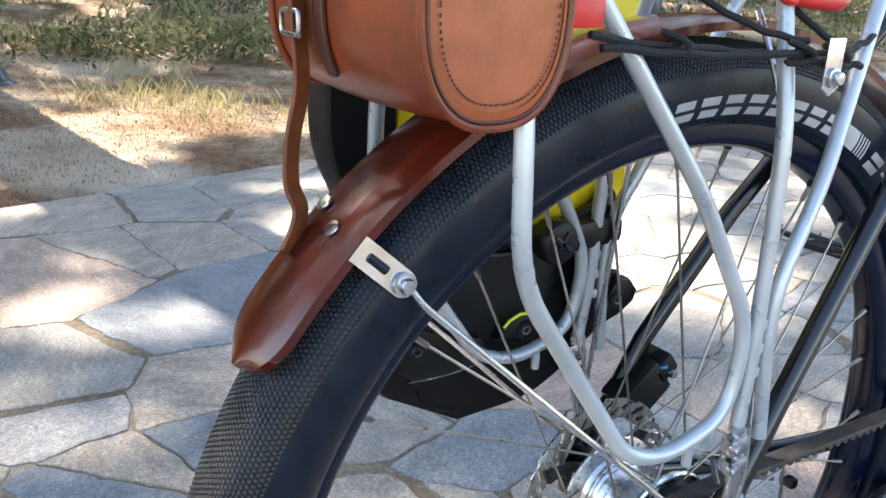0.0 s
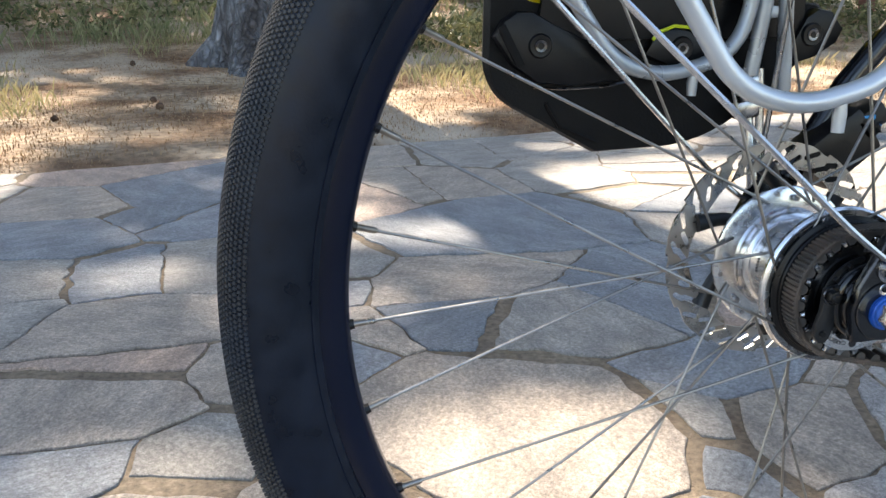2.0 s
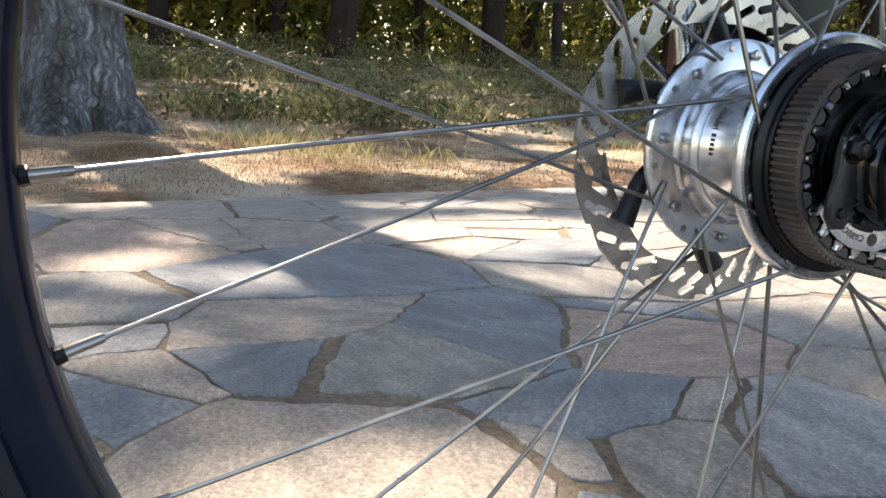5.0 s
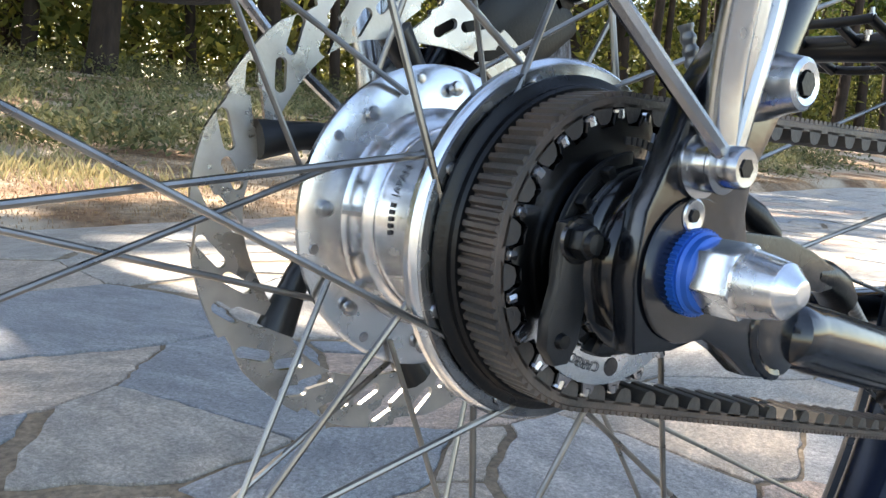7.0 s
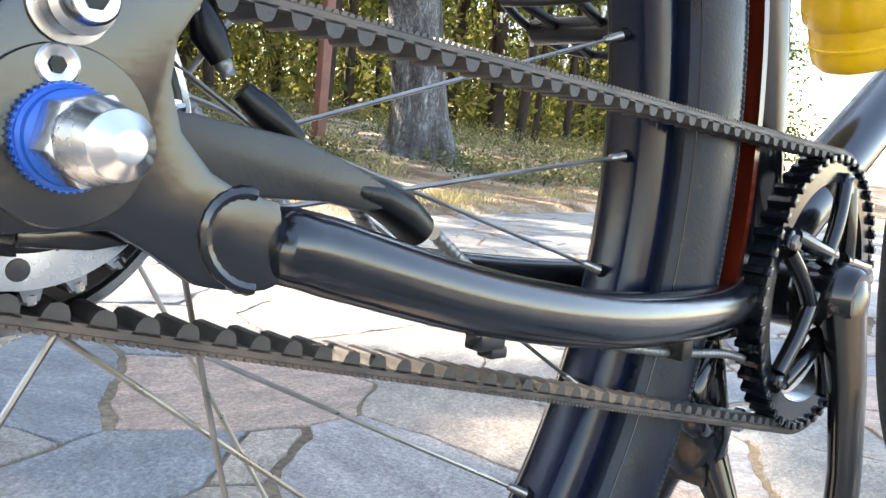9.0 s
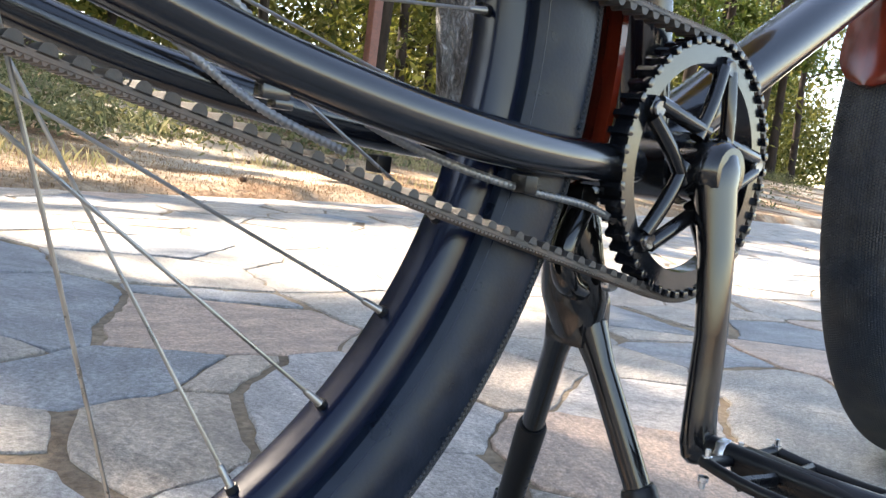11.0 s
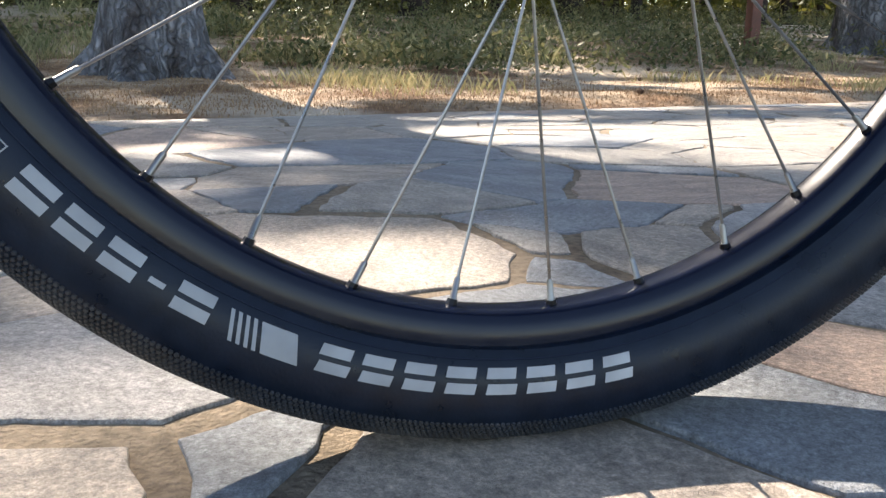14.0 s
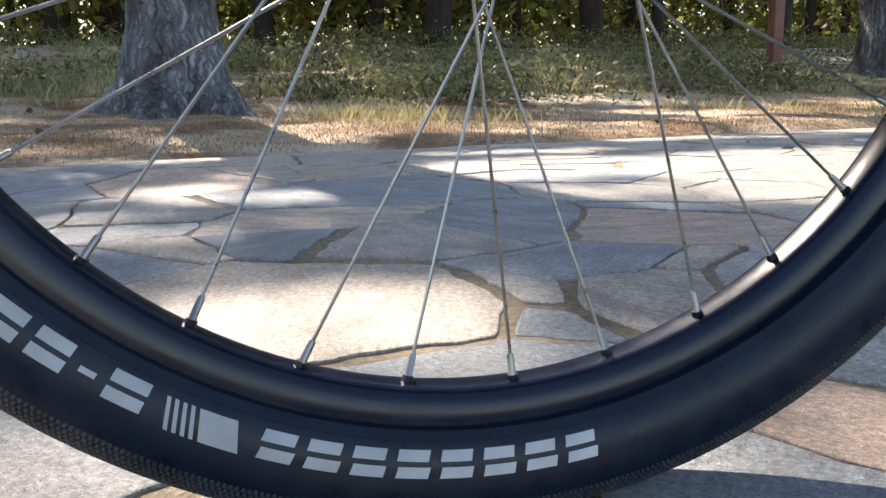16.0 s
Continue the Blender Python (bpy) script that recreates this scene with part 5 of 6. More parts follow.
for x, z in ((-0.158, 0.507), (-0.057, 0.504), (0.041, 0.512), (-0.131, 0.602), (0.022, 0.603)):
    front = 0.0885 if z < 0.55 else 0.0920
    child(part("screw_recess", lathe([(0.0050, front - 0.0014), (0.0072, front - 0.0016), (0.0082, front - 0.0004), (0.0084, front + 0.001)], 24, Vector((x, 0, z))), PLASTIC, None, "raised ring round the screw"), pannier)
    child(part("screw", lathe([(0.0001, front - 0.0006), (0.0020, front - 0.0006), (0.0022, front - 0.0020), (0.0040, front - 0.0022), (0.0047, front - 0.0012), (0.0049, front + 0.001)], 20, Vector((x, 0, z))), DARK_STEEL, None, "dark socket screw"), pannier)
child(part("guard_groove", block((0.006, 0.003, 0.030), (-0.178, 0.0885, 0.507), 0.001, Euler((0, radians(-28), 0))), BLACK_CLOTH, None), pannier)
child(part("piping", tube([(-0.160, 0.0955, 0.479), (-0.140, 0.0950, 0.4775), (-0.110, 0.0950, 0.4785), (-0.090, 0.0955, 0.482)], 0.0009, 6), DARK_STEEL, None, "thin grey piping"), pannier)
child(part("reflective_edge", tube([(-0.079, 0.088, 0.510), (-0.074, 0.0875, 0.5155), (-0.064, 0.0875, 0.5190), (-0.053, 0.0875, 0.5180), (-0.046, 0.088, 0.5150)], 0.0013, 6), HIVIS, None, "thin lime edge"), pannier)

# ---- leather bag behind the rack ----
satchel = thing("saddle_bag", (-0.225, 0.0, 0.706), "tan leather barrel bag with stitched round ends, strapped behind the rack", "bag")
BC = Vector((-0.224, 0, 0.760))


def oval(a, grow=1.0):
    """The bag's outline: flat sides, round bottom."""
    c, s = math.cos(a), math.sin(a)
    return Vector((0.0405 * math.copysign(abs(c) ** 0.8, c) * grow, 0, 0.0545 * math.copysign(abs(s) ** 0.85, s) * grow))


def bag_tube(rows, seg=56):
    bm = bmesh.new()
    rings = []
    for y, grow in rows:
        rings.append([bm.verts.new(BC + oval(2 * math.pi * i / seg, grow) + Vector((0, y, 0))) for i in range(seg)])
    for a, b in zip(rings, rings[1:]):
        for i in range(seg):
            bm.faces.new((a[i], a[(i + 1) % seg], b[(i + 1) % seg], b[i]))
    bm.faces.new(rings[0])
    bm.faces.new(rings[-1])
    bmesh.ops.recalc_face_normals(bm, faces=bm.faces)
    return bm


child(part("bag_body", bag_tube([(-0.074, 0.97), (-0.068, 1.0), (-0.03, 1.03), (0.0, 1.045), (0.04, 1.03), (0.078, 1.0), (0.084, 0.97)]), LEATHER, None, "smooth tan leather"), satchel)
child(part("bag_end", bag_tube([(-0.0800, 0.90), (-0.0812, 0.86), (-0.0800, 0.94), (-0.0745, 0.965)]), LEATHER_END, None, "paler stitched end panel"), satchel)
child(part("bag_end", bag_tube([(0.084, 0.97), (0.090, 0.94), (0.091, 0.85)]), LEATHER_END, None), satchel)
for y in (-0.0790, 0.0870):
    rim_pts = [BC + oval(2 * math.pi * i / 72, 1.0) + Vector((0, y, 0)) for i in range(73)]
    child(part("edge_welt", tube(rim_pts, 0.0022, 8), LEATHER, None, "rolled leather edge"), satchel)
    inner = [BC + oval(2 * math.pi * i / 72, 0.945) + Vector((0, y - 0.0016, 0)) for i in range(73)]
    child(part("edge_line", tube(inner, 0.0008, 6), LEATHER_EDGE, None, "dark edge line"), satchel)
stitch = bmesh.new()
for i in range(92):
    a = 2 * math.pi * i / 92
    p, q = (BC + oval(a + d, 0.80) + Vector((0, -0.0813, 0)) for d in (-0.017, 0.017))
    sweep(stitch, [p, q], 0.00055, 5)
tagged(child(part("stitching", stitch, LEATHER_EDGE, None, "dark thread"), satchel), kind="stuff")


def strap(pts, width, thick, name, parent, material, y_axis=Vector((0, 1, 0))):
    """A flat band along pts."""
    pts = [Vector(p) for p in pts]
    bm = bmesh.new()
    rows = []
    for i, p in enumerate(pts):
        t = (pts[min(i + 1, len(pts) - 1)] - pts[max(i - 1, 0)]).normalized()
        side = (y_axis - t * y_axis.dot(t)).normalized()
        up = t.cross(side)
        rows.append([bm.verts.new(p + side * a * width / 2 + up * b * thick / 2) for a, b in ((-1, -0.6), (-0.9, -1), (0.9, -1), (1, -0.6), (1, 0.6), (0.9, 1), (-0.9, 1), (-1, 0.6))])
    for a, b in zip(rows, rows[1:]):
        for j in range(8):
            bm.faces.new((a[j], a[(j + 1) % 8], b[(j + 1) % 8], b[j]))
    bm.faces.new(rows[0])
    bm.faces.new(rows[-1][::-1])
    bmesh.ops.recalc_face_normals(bm, faces=bm.faces)
    return child(part(name, bm, material, None), parent)


belt_y = 0.030
strap([BC + oval(radians(a), 1.075) + Vector((0, belt_y, 0)) for a in range(70, 215, 6)], 0.0155, 0.0026, "strap", satchel, STRAP_LEATHER)
hang = rounded([(-0.2705, belt_y, 0.790), (-0.2735, belt_y, 0.760), (-0.2720, belt_y - 0.004, 0.712), (-0.2800, belt_y - 0.006, 0.684), (-0.2815, belt_y - 0.008, 0.660), (-0.2760, belt_y - 0.010, 0.648), (-0.2800, belt_y - 0.012, 0.637), (-0.2870, belt_y - 0.014, 0.626)], 0.012, 5)
strap(hang, 0.0118, 0.0026, "hanging_strap", satchel, STRAP_LEATHER, Vector((0.88, 0.47, 0)).normalized())
for i in range(7):
    p = hang[min(len(hang) - 2, 3 + i * 5)]
    child(part("strap_hole", lathe([(0.0001, -0.0006), (0.0014, -0.0005), (0.0015, 0.0006)], 10, Vector((p.x - 0.0008, p.y - 0.0014, p.z))), LEATHER_EDGE, None), satchel)


def buckle(at, w, h):
    pts = rounded([at + Vector((0, -w / 2, -h / 2)), at + Vector((0, w / 2, -h / 2)), at + Vector((0, w / 2, h / 2)), at + Vector((0, -w / 2, h / 2)), at + Vector((0, -w / 2, -h / 2)), at + Vector((0, 0, -h / 2))], 0.003, 3)
    return child(part("buckle", tube(pts, 0.0014, 8), STEEL, None, "bright roller buckle"), satchel)


buckle(Vector((-0.2770, belt_y, 0.745)), 0.022, 0.012)
buckle(Vector((-0.2725, belt_y, 0.775)), 0.022, 0.016)
strap([BC + oval(radians(a), 1.09) + Vector((0, belt_y - 0.016, 0)) for a in range(160, 222, 5)], 0.010, 0.0026, "strap", satchel, LEATHER_EDGE)

# ---- elastic cord, red straps, bottle ----
cord = thing("elastic_cord", (-0.12, -0.062, 0.74), "black elastic cord stretched and knotted along the rack tubes", "cord")


def loose(p, q, sag, r, wob, seed):
    rnd = random.Random(seed)
    p, q = Vector(p), Vector(q)
    pts = []
    for i in range(13):
        t = i / 12
        pts.append(p.lerp(q, t) + Vector((rnd.uniform(-1, 1) * wob, rnd.uniform(-1, 1) * wob, -sag * 4 * t * (1 - t) + rnd.uniform(-1, 1) * wob)))
    return child(part("cord_strand", tube(rounded(pts, 0.01, 3), r, 8), CORD, None), cord)


loose((-0.155, -0.064, 0.745), (0.060, -0.066, 0.735), 0.004, 0.0022, 0.0012, 1)
loose((-0.150, -0.066, 0.740), (-0.004, -0.0835, 0.737), 0.003, 0.0022, 0.0012, 2)
loose((-0.004, -0.084, 0.735), (0.050, -0.082, 0.728), 0.004, 0.0022, 0.0018, 3)
loose((-0.085, -0.02, 0.792), (-0.004, -0.082, 0.742), 0.010, 0.0022, 0.0010, 4)
loose((0.000, -0.03, 0.792), (0.034, -0.078, 0.738), 0.004, 0.0022, 0.0012, 5)
loose((0.030, -0.078, 0.736), (0.10, -0.06, 0.745), 0.004, 0.0022, 0.0012, 6)
for p in ((-0.010, -0.083, 0.736), (0.030, -0.079, 0.733), (-0.100, -0.069, 0.741)):
    knot = [Vector(p) + Vector((0.006 * math.cos(a * 1.3), 0.005 * math.sin(a), 0.006 * math.sin(a * 0.7))) for a in [i * 0.5 for i in range(20)]]
    child(part("cord_knot", tube(knot, 0.0020, 8), CORD, None), cord)
red_band = thing("red_band", (-0.160, -0.062, 0.748), "short red plastic band looped round a rack tube", "strap")
strap(rounded([(-0.195, -0.045, 0.752), (-0.175, -0.066, 0.757), (-0.158, -0.068, 0.757), (-0.145, -0.062, 0.758), (-0.150, -0.045, 0.756)], 0.012), 0.016, 0.0022, "band", red_band, RED, Vector((0, 0, 1)))
red_clip = thing("red_clip", (0.03, -0.05, 0.772), "red plastic hook of the elastic cord", "hook")
child(part("hook", tube(rounded([(-0.012, -0.058, 0.772), (0.010, -0.064, 0.766), (0.050, -0.064, 0.764), (0.064, -0.056, 0.770)], 0.01), [0.0035, 0.0055, 0.006, 0.0062, 0.006, 0.006, 0.006, 0.006, 0.006, 0.0055, 0.005, 0.005, 0.004, 0.003][:len(rounded([(0, 0, 0), (1, 0, 0), (2, 1, 0), (3, 1, 0)], 0.01))], 12), RED, None), red_clip)
child(part("hook_loop", tube([Vector((0.000, -0.058, 0.774)) + Vector((0.011 * math.cos(a), 0.006 * math.sin(a), 0.010 * math.sin(a))) for a in [i * math.pi / 8 for i in range(17)]], 0.0030, 8), RED, None), red_clip)
bottle = thing("water_bottle", (0.615, 0.0, 0.45), "yellow drinking bottle held inside the frame above the down tube", "bottle")
axis = Vector((-0.16, 0, 0.30)).normalized()
turn = Matrix.Translation((0.596, 0.0, 0.468)) @ Vector((0, 1, 0)).rotation_difference(axis).to_matrix().to_4x4()
for name, rings, label in (("bottle_body", [(0.020, 0.0335), (0.0345, 0.034), (0.0372, 0.038), (0.0378, 0.045), (0.0372, 0.062), (0.0352, 0.070), (0.0372, 0.080), (0.0372, 0.150), (0.028, 0.170), (0.026, 0.185), (0.0001, 0.186)], "glossy orange-yellow plastic"),
                           ("bottle_base", [(0.0001, 0.0020), (0.016, 0.0012), (0.020, 0.0), (0.0285, 0.0015), (0.0325, 0.0065), (0.0336, 0.014), (0.0338, 0.0345), (0.020, 0.0350)], "narrower moulded base"),
                           ("base_ring", [(0.0336, 0.0180), (0.0346, 0.0188), (0.0346, 0.0205), (0.0336, 0.0213)], "raised ring")):
    piece = part(name, lathe(rings, 48, Vector((0, 0, 0)), closed=name == "base_ring"), BOTTLE, bottle, label)
    piece.matrix_parent_inverse = Matrix.Translation(-bottle.location)
    piece.matrix_basis = turn

# ---- ground ----
HILL_Y = 2.62


def edge(x):
    """Where the paving ends: a line slightly askew to the bicycle."""
    return 2.58 + 0.22 * max(-6.0, min(9.0, x))


def lift(x, y):
    """Height of the ground: level under the paving, rising gently into the wood."""
    far = max(0.0, y - HILL_Y)
    z = 0.034 * min(far, 2.4) + 0.098 * max(0.0, min(far, 10.4) - 2.4) + 0.02 * max(0.0, min(far, 40.0) - 10.4)
    if far > 0.15:
        z += 0.03 * noise.noise(Vector((x * 0.7, y * 0.7, 0))) * min(1, far) + 0.012 * noise.noise(Vector((x * 3, y * 3, 5)))
    past = y - edge(x)
    if past < 0:
        return -0.034
    return z + (-0.034 - z) * (1 - past / 0.14) if past < 0.14 else z


def spread(lo, hi, fine_lo, fine_hi, fine, coarse):
    out, v = [], lo
    while v < hi:
        out.append(v)
        d = 0 if fine_lo <= v <= fine_hi else min(abs(v - fine_lo), abs(v - fine_hi))
        v += fine + (coarse - fine) * min(1, d / 60)
    return out + [hi]


xs = spread(-250, 250, -4, 9, 0.10, 22)
ys = spread(-120, 320, 2.4, 10, 0.08, 22)
verts = [(x, y, lift(x, y)) for y in ys for x in xs]
nx = len(xs)
faces = [(j * nx + i, j * nx + i + 1, (j + 1) * nx + i + 1, (j + 1) * nx + i) for j in range(len(ys) - 1) for i in range(nx - 1)]
ground = raw("ground", verts, faces, SOIL, smooth=True)
tagged(ground, "sandy forest soil under brown pine needles", "ground", kind="structure")

# ---- paving ----
rim_line = [(-14, -6), (16, -6), (16, edge(9) - 0.03), (9, edge(9) - 0.03), (-6, edge(-6) - 0.03), (-14, edge(-6) - 0.03)]
pave = raw("pavement", [(x, y, -0.0042) for x, y in rim_line] + [(x, y, -0.034) for x, y in rim_line],
           [tuple(range(6)), tuple(range(11, 5, -1))] + [(k, (k + 1) % 6, (k + 1) % 6 + 6, k + 6) for k in range(6)], MORTAR)
tagged(pave, "irregular flagstone paving with sandy joints", "paving", kind="structure")
# stones told apart: seed x, seed y and weight; first those under and before the wheel, then those behind it
NEAR_STONES = [(0.327, 0.576, 0.0153), (0.252, 0.497, 0.0039), (0.184, 0.409, -0.0109), (0.362, 0.449, 0.0156), (-0.015, 0.486, 0.0244), (-0.606, 0.639, -0.0017),
               (-0.476, 0.472, -0.0087), (-0.598, 0.477, -0.0069), (-0.515, 0.327, -0.0009), (-0.343, 0.325, -0.0093), (0.046, 0.150, -0.0025), (0.393, 0.508, 0.0094),
               (0.507, 0.388, 0.0198), (-0.267, 0.180, 0.0024), (-0.320, -0.016, -0.0032), (-0.164, -0.009, -0.0155), (-0.018, -0.094, 0.0004), (0.142, -0.012, -0.0074),
               (0.881, 0.443, 0.0018), (0.448, 0.204, 0.0134), (0.265, 0.063, -0.0078), (0.442, 0.057, -0.0031), (0.596, 0.022, 0.0104), (0.738, 0.105, 0.0184),
               (0.951, 0.294, 0.0035)]
BACK_STONES = [(0.129, 0.975, 0.0621), (0.130, 1.049, 0.0716), (0.178, 0.953, 0.0697), (0.234, 0.977, 0.0702), (0.150, 1.406, 0.0827), (0.069, 1.847, 0.0176),
               (-0.103, 1.828, 0.0539), (0.493, 0.850, 0.0176), (-0.593, 0.926, -0.0087), (-0.421, 0.718, -0.0167), (-0.581, 0.760, -0.0124), (-0.645, 1.230, -0.0137),
               (-0.481, 1.245, -0.0084), (-0.897, 1.567, 0.0196), (-0.585, 1.680, 0.0021), (-0.665, 1.974, 0.0347), (-0.652, 1.724, 0.0104), (-0.881, 2.223, 0.0101),
               (-0.903, 1.871, 0.0364), (0.541, 0.927, -0.0092), (-0.147, 1.808, 0.0621), (-0.251, 1.255, 0.0104), (-0.266, 1.095, -0.0106), (-0.221, 0.883, -0.0283),
               (-0.337, 0.769, -0.0227)]
KNOWN = NEAR_STONES + BACK_STONES
SEEDS = [(a, b) for a, b, _ in KNOWN]
LAID = ((-0.92, 0.75, 0.28, 1.27), (-0.45, 1.08, -0.16, 0.66), (-1.10, 0.62, 1.2, 2.42), (0.40, 1.08, 0.6, 1.18))
rnd = random.Random(11)
for _ in range(7000):
    p = (rnd.uniform(-6, 9), rnd.uniform(-3.2, 4.4))
    near = 0.09 + 0.12 * rnd.random()
    if p[1] > edge(p[0]) - 0.02 or any(x0 < p[0] < x1 and y0 < p[1] < y1 for x0, x1, y0, y1 in LAID):
        continue
    if all(math.hypot((p[0] - q[0]) * 0.62, (p[1] - q[1]) * 1.15) > near for q in SEEDS):
        SEEDS.append(p)


def clip(poly, px, py, nx_, ny_):
    """Keeps what lies on the inner side of a line."""
    out = []
    for i, a in enumerate(poly):
        b = poly[(i + 1) % len(poly)]
        da, db = (a[0] - px) * nx_ + (a[1] - py) * ny_, (b[0] - px) * nx_ + (b[1] - py) * ny_
        if da <= 0:
            out.append(a)
        if da * db < 0:
            t = da / (da - db)
            out.append((a[0] + (b[0] - a[0]) * t, a[1] + (b[1] - a[1]) * t))
    return out


WEIGHT = [w for _, _, w in KNOWN] + [random.Random(k * 13 + 5).random() ** 2 * 0.016 for k in range(len(KNOWN), len(SEEDS))]


def stone_cell(i):
    sx, sy = SEEDS[i]
    poly = [(sx - 1.2, sy - 1.2), (sx + 1.2, sy - 1.2), (sx + 1.2, sy + 1.2), (sx - 1.2, sy + 1.2)]
    r = random.Random(i * 7 + 1)
    near = sorted(((*q, j) for j, q in enumerate(SEEDS) if j != i and abs(q[0] - sx) < 2.2 and abs(q[1] - sy) < 2.2), key=lambda q: (q[0] - sx) ** 2 + (q[1] - sy) ** 2)
    for q in near[:60]:
        dx, dy = q[0] - sx, q[1] - sy
        d = math.hypot(dx, dy)
        pair = random.Random(min(i, q[2]) * 7919 + max(i, q[2])).random()
        joint = 0.0020 + 0.0026 * pair + (0.015 * (pair - 0.64) / 0.36 if pair > 0.64 else 0)
        if min(i, q[2]) in (1, 2) or {i, q[2]} in ({0, 4}, {4, 10}, {3, 10}, {14, 15}, {15, 16}, {19, 23}):
            joint = 0.0085 + 0.004 * pair                  # wide sandy gaps round the small stones
        reach = (d * d + WEIGHT[i] - WEIGHT[q[2]]) / (2 * d) - joint
        poly = clip(poly, sx + dx / d * reach, sy + dy / d * reach, dx / d, dy / d)
        if len(poly) < 3:
            return None
    poly = clip(poly, 0, edge(0) - 0.01 - 0.03 * r.random(), -0.2149, 0.9766)
    return poly if len(poly) > 2 else None


def wander(x, y):
    """One crooked course for the joints, the same on both sides."""
    a, b = Vector((x * 5.5, y * 5.5, 2.0)), Vector((x * 26, y * 26, 7.0))
    return (x + 0.013 * noise.noise(a) + 0.011 * noise.noise(b), y + 0.011 * noise.noise(a + Vector((9, 4, 3))) + 0.010 * noise.noise(b + Vector((5, 1, 8))))


def stone_mesh(poly, seed):
    """A split slab: wandering outline, worn arris, slightly uneven top."""
    r = random.Random(seed)
    ring = []
    for i, a in enumerate(poly):
        b = poly[(i + 1) % len(poly)]
        L = math.hypot(b[0] - a[0], b[1] - a[1])
        if L < 0.004:
            continue
        n = max(1, int(L / 0.022))
        for k in range(n):
            t = k / n
            px, py = a[0] + (b[0] - a[0]) * t, a[1] + (b[1] - a[1]) * t
            chip = 0.0016 * noise.noise(Vector((px * 60, py * 60, seed)))
            px, py = wander(px, py)
            ring.append((px + chip, py + chip))
    n = len(ring)
    cx, cy = sum(p[0] for p in ring) / n, sum(p[1] for p in ring) / n
    sx, sy = r.uniform(-0.006, 0.006), r.uniform(-0.006, 0.006)
    h = r.uniform(-0.0022, 0.0006)
    vs, fs = [], []

    def top(x, y):
        return h + (x - cx) * sx + (y - cy) * sy + 0.0015 * noise.noise(Vector((x * 6, y * 6, seed)))
    for lvl in range(4):
        for x, y in ring:
            d = max(0.02, math.hypot(x - cx, y - cy))
            k = (0, 0, 0.0008, 0.0028)[lvl] / d
            px, py = x + (cx - x) * k, y + (cy - y) * k
            vs.append((px, py, -0.030 if lvl == 0 else min(0.0015, top(px, py) - (0.0022, 0.0022, 0.0006, 0.0)[lvl])))
    for lvl in range(3):
        for i in range(n):
            j = (i + 1) % n
            fs.append((lvl * n + i, lvl * n + j, (lvl + 1) * n + j, (lvl + 1) * n + i))
    fs.append(tuple(range(3 * n, 4 * n)))
    return vs, fs


def own_stone(i):
    """Stones of the stretch round the bicycle are pieces of their own."""
    x, y = SEEDS[i]
    return -2.4 < x < 6 and -1.0 < y


rest_v, rest_f, count = [], [], 0
for i in range(len(SEEDS)):
    cell = stone_cell(i)
    if not cell:
        continue
    vs, fs = stone_mesh(cell, i)
    if own_stone(i) and count < 290:
        st = raw("flagstone", vs, fs, STONE, pave)
        count += 1
    else:
        k = len(rest_v)
        rest_v += vs
        rest_f += [tuple(v + k for v in f) for f in fs]
tagged(raw("far_flagstones", rest_v, rest_f, STONE, pave), kind="stuff")

# ---- trees ----


def trunk_mesh(r0, h, lean, seed, flare=1.0, seg=18, rings=16):
    """A tapering trunk with a flared, ridged foot."""
    bm = bmesh.new()
    rows = []
    for k in range(rings + 1):
        t = (k / rings) ** 1.7
        z = -0.15 + (h + 0.15) * t
        r = r0 * (1 - 0.55 * t) * (1 + flare * 0.9 * math.exp(-(z + 0.15) / (r0 * 0.9)))
        row = []
        for i in range(seg):
            a = 2 * math.pi * i / seg
            w = 1 + 0.13 * noise.noise(Vector((math.cos(a) * 2.2, math.sin(a) * 2.2, z * 0.8 + seed))) + flare * 0.22 * math.exp(-z / (r0 * 0.8)) * math.cos(a * 5 + seed)
            row.append(bm.verts.new((r * w * math.cos(a) + lean[0] * z, r * w * math.sin(a) + lean[1] * z, z)))
        rows.append(row)
    for a, b in zip(rows, rows[1:]):
        for i in range(seg):
            bm.faces.new((a[i], a[(i + 1) % seg], b[(i + 1) % seg], b[i]))
    bm.faces.new(rows[-1])
    return bm


def leaf_cloud(name, centers, per, size, spread_, material, seed, parent=None, squash=0.7):
    """Many small two-sided leaves scattered round each centre."""
    g = np.random.default_rng(seed)
    c = np.repeat(np.array(centers, float), per, axis=0)
    n = len(c)
    pos = c + g.normal(0, 1, (n, 3)) * spread_ * np.array((1, 1, squash))
    d = g.normal(0, 1, (n, 3))
    d /= np.linalg.norm(d, axis=1)[:, None]
    e = np.cross(d, g.normal(0, 1, (n, 3)))
    e /= np.linalg.norm(e, axis=1)[:, None]
    s = size * g.uniform(0.5, 1.4, (n, 1))
    quad = np.stack((pos - d * s, pos + e * s * 0.38, pos + d * s, pos - e * s * 0.38), 1).reshape(-1, 3)
    me = bpy.data.meshes.new(name)
    me.vertices.add(4 * n)
    me.vertices.foreach_set("co", quad.astype(np.float32).ravel())
    me.loops.add(4 * n)
    me.loops.foreach_set("vertex_index", np.arange(4 * n, dtype=np.int32))
    me.polygons.add(n)
    me.polygons.foreach_set("loop_start", np.arange(0, 4 * n, 4, dtype=np.int32))
    me.polygons.foreach_set("loop_total", np.full(n, 4, np.int32))
    me.update(calc_edges=True)
    me.validate()
    me.materials.append(material)
    ob = new(name, me)
    ob.parent = parent
    return ob


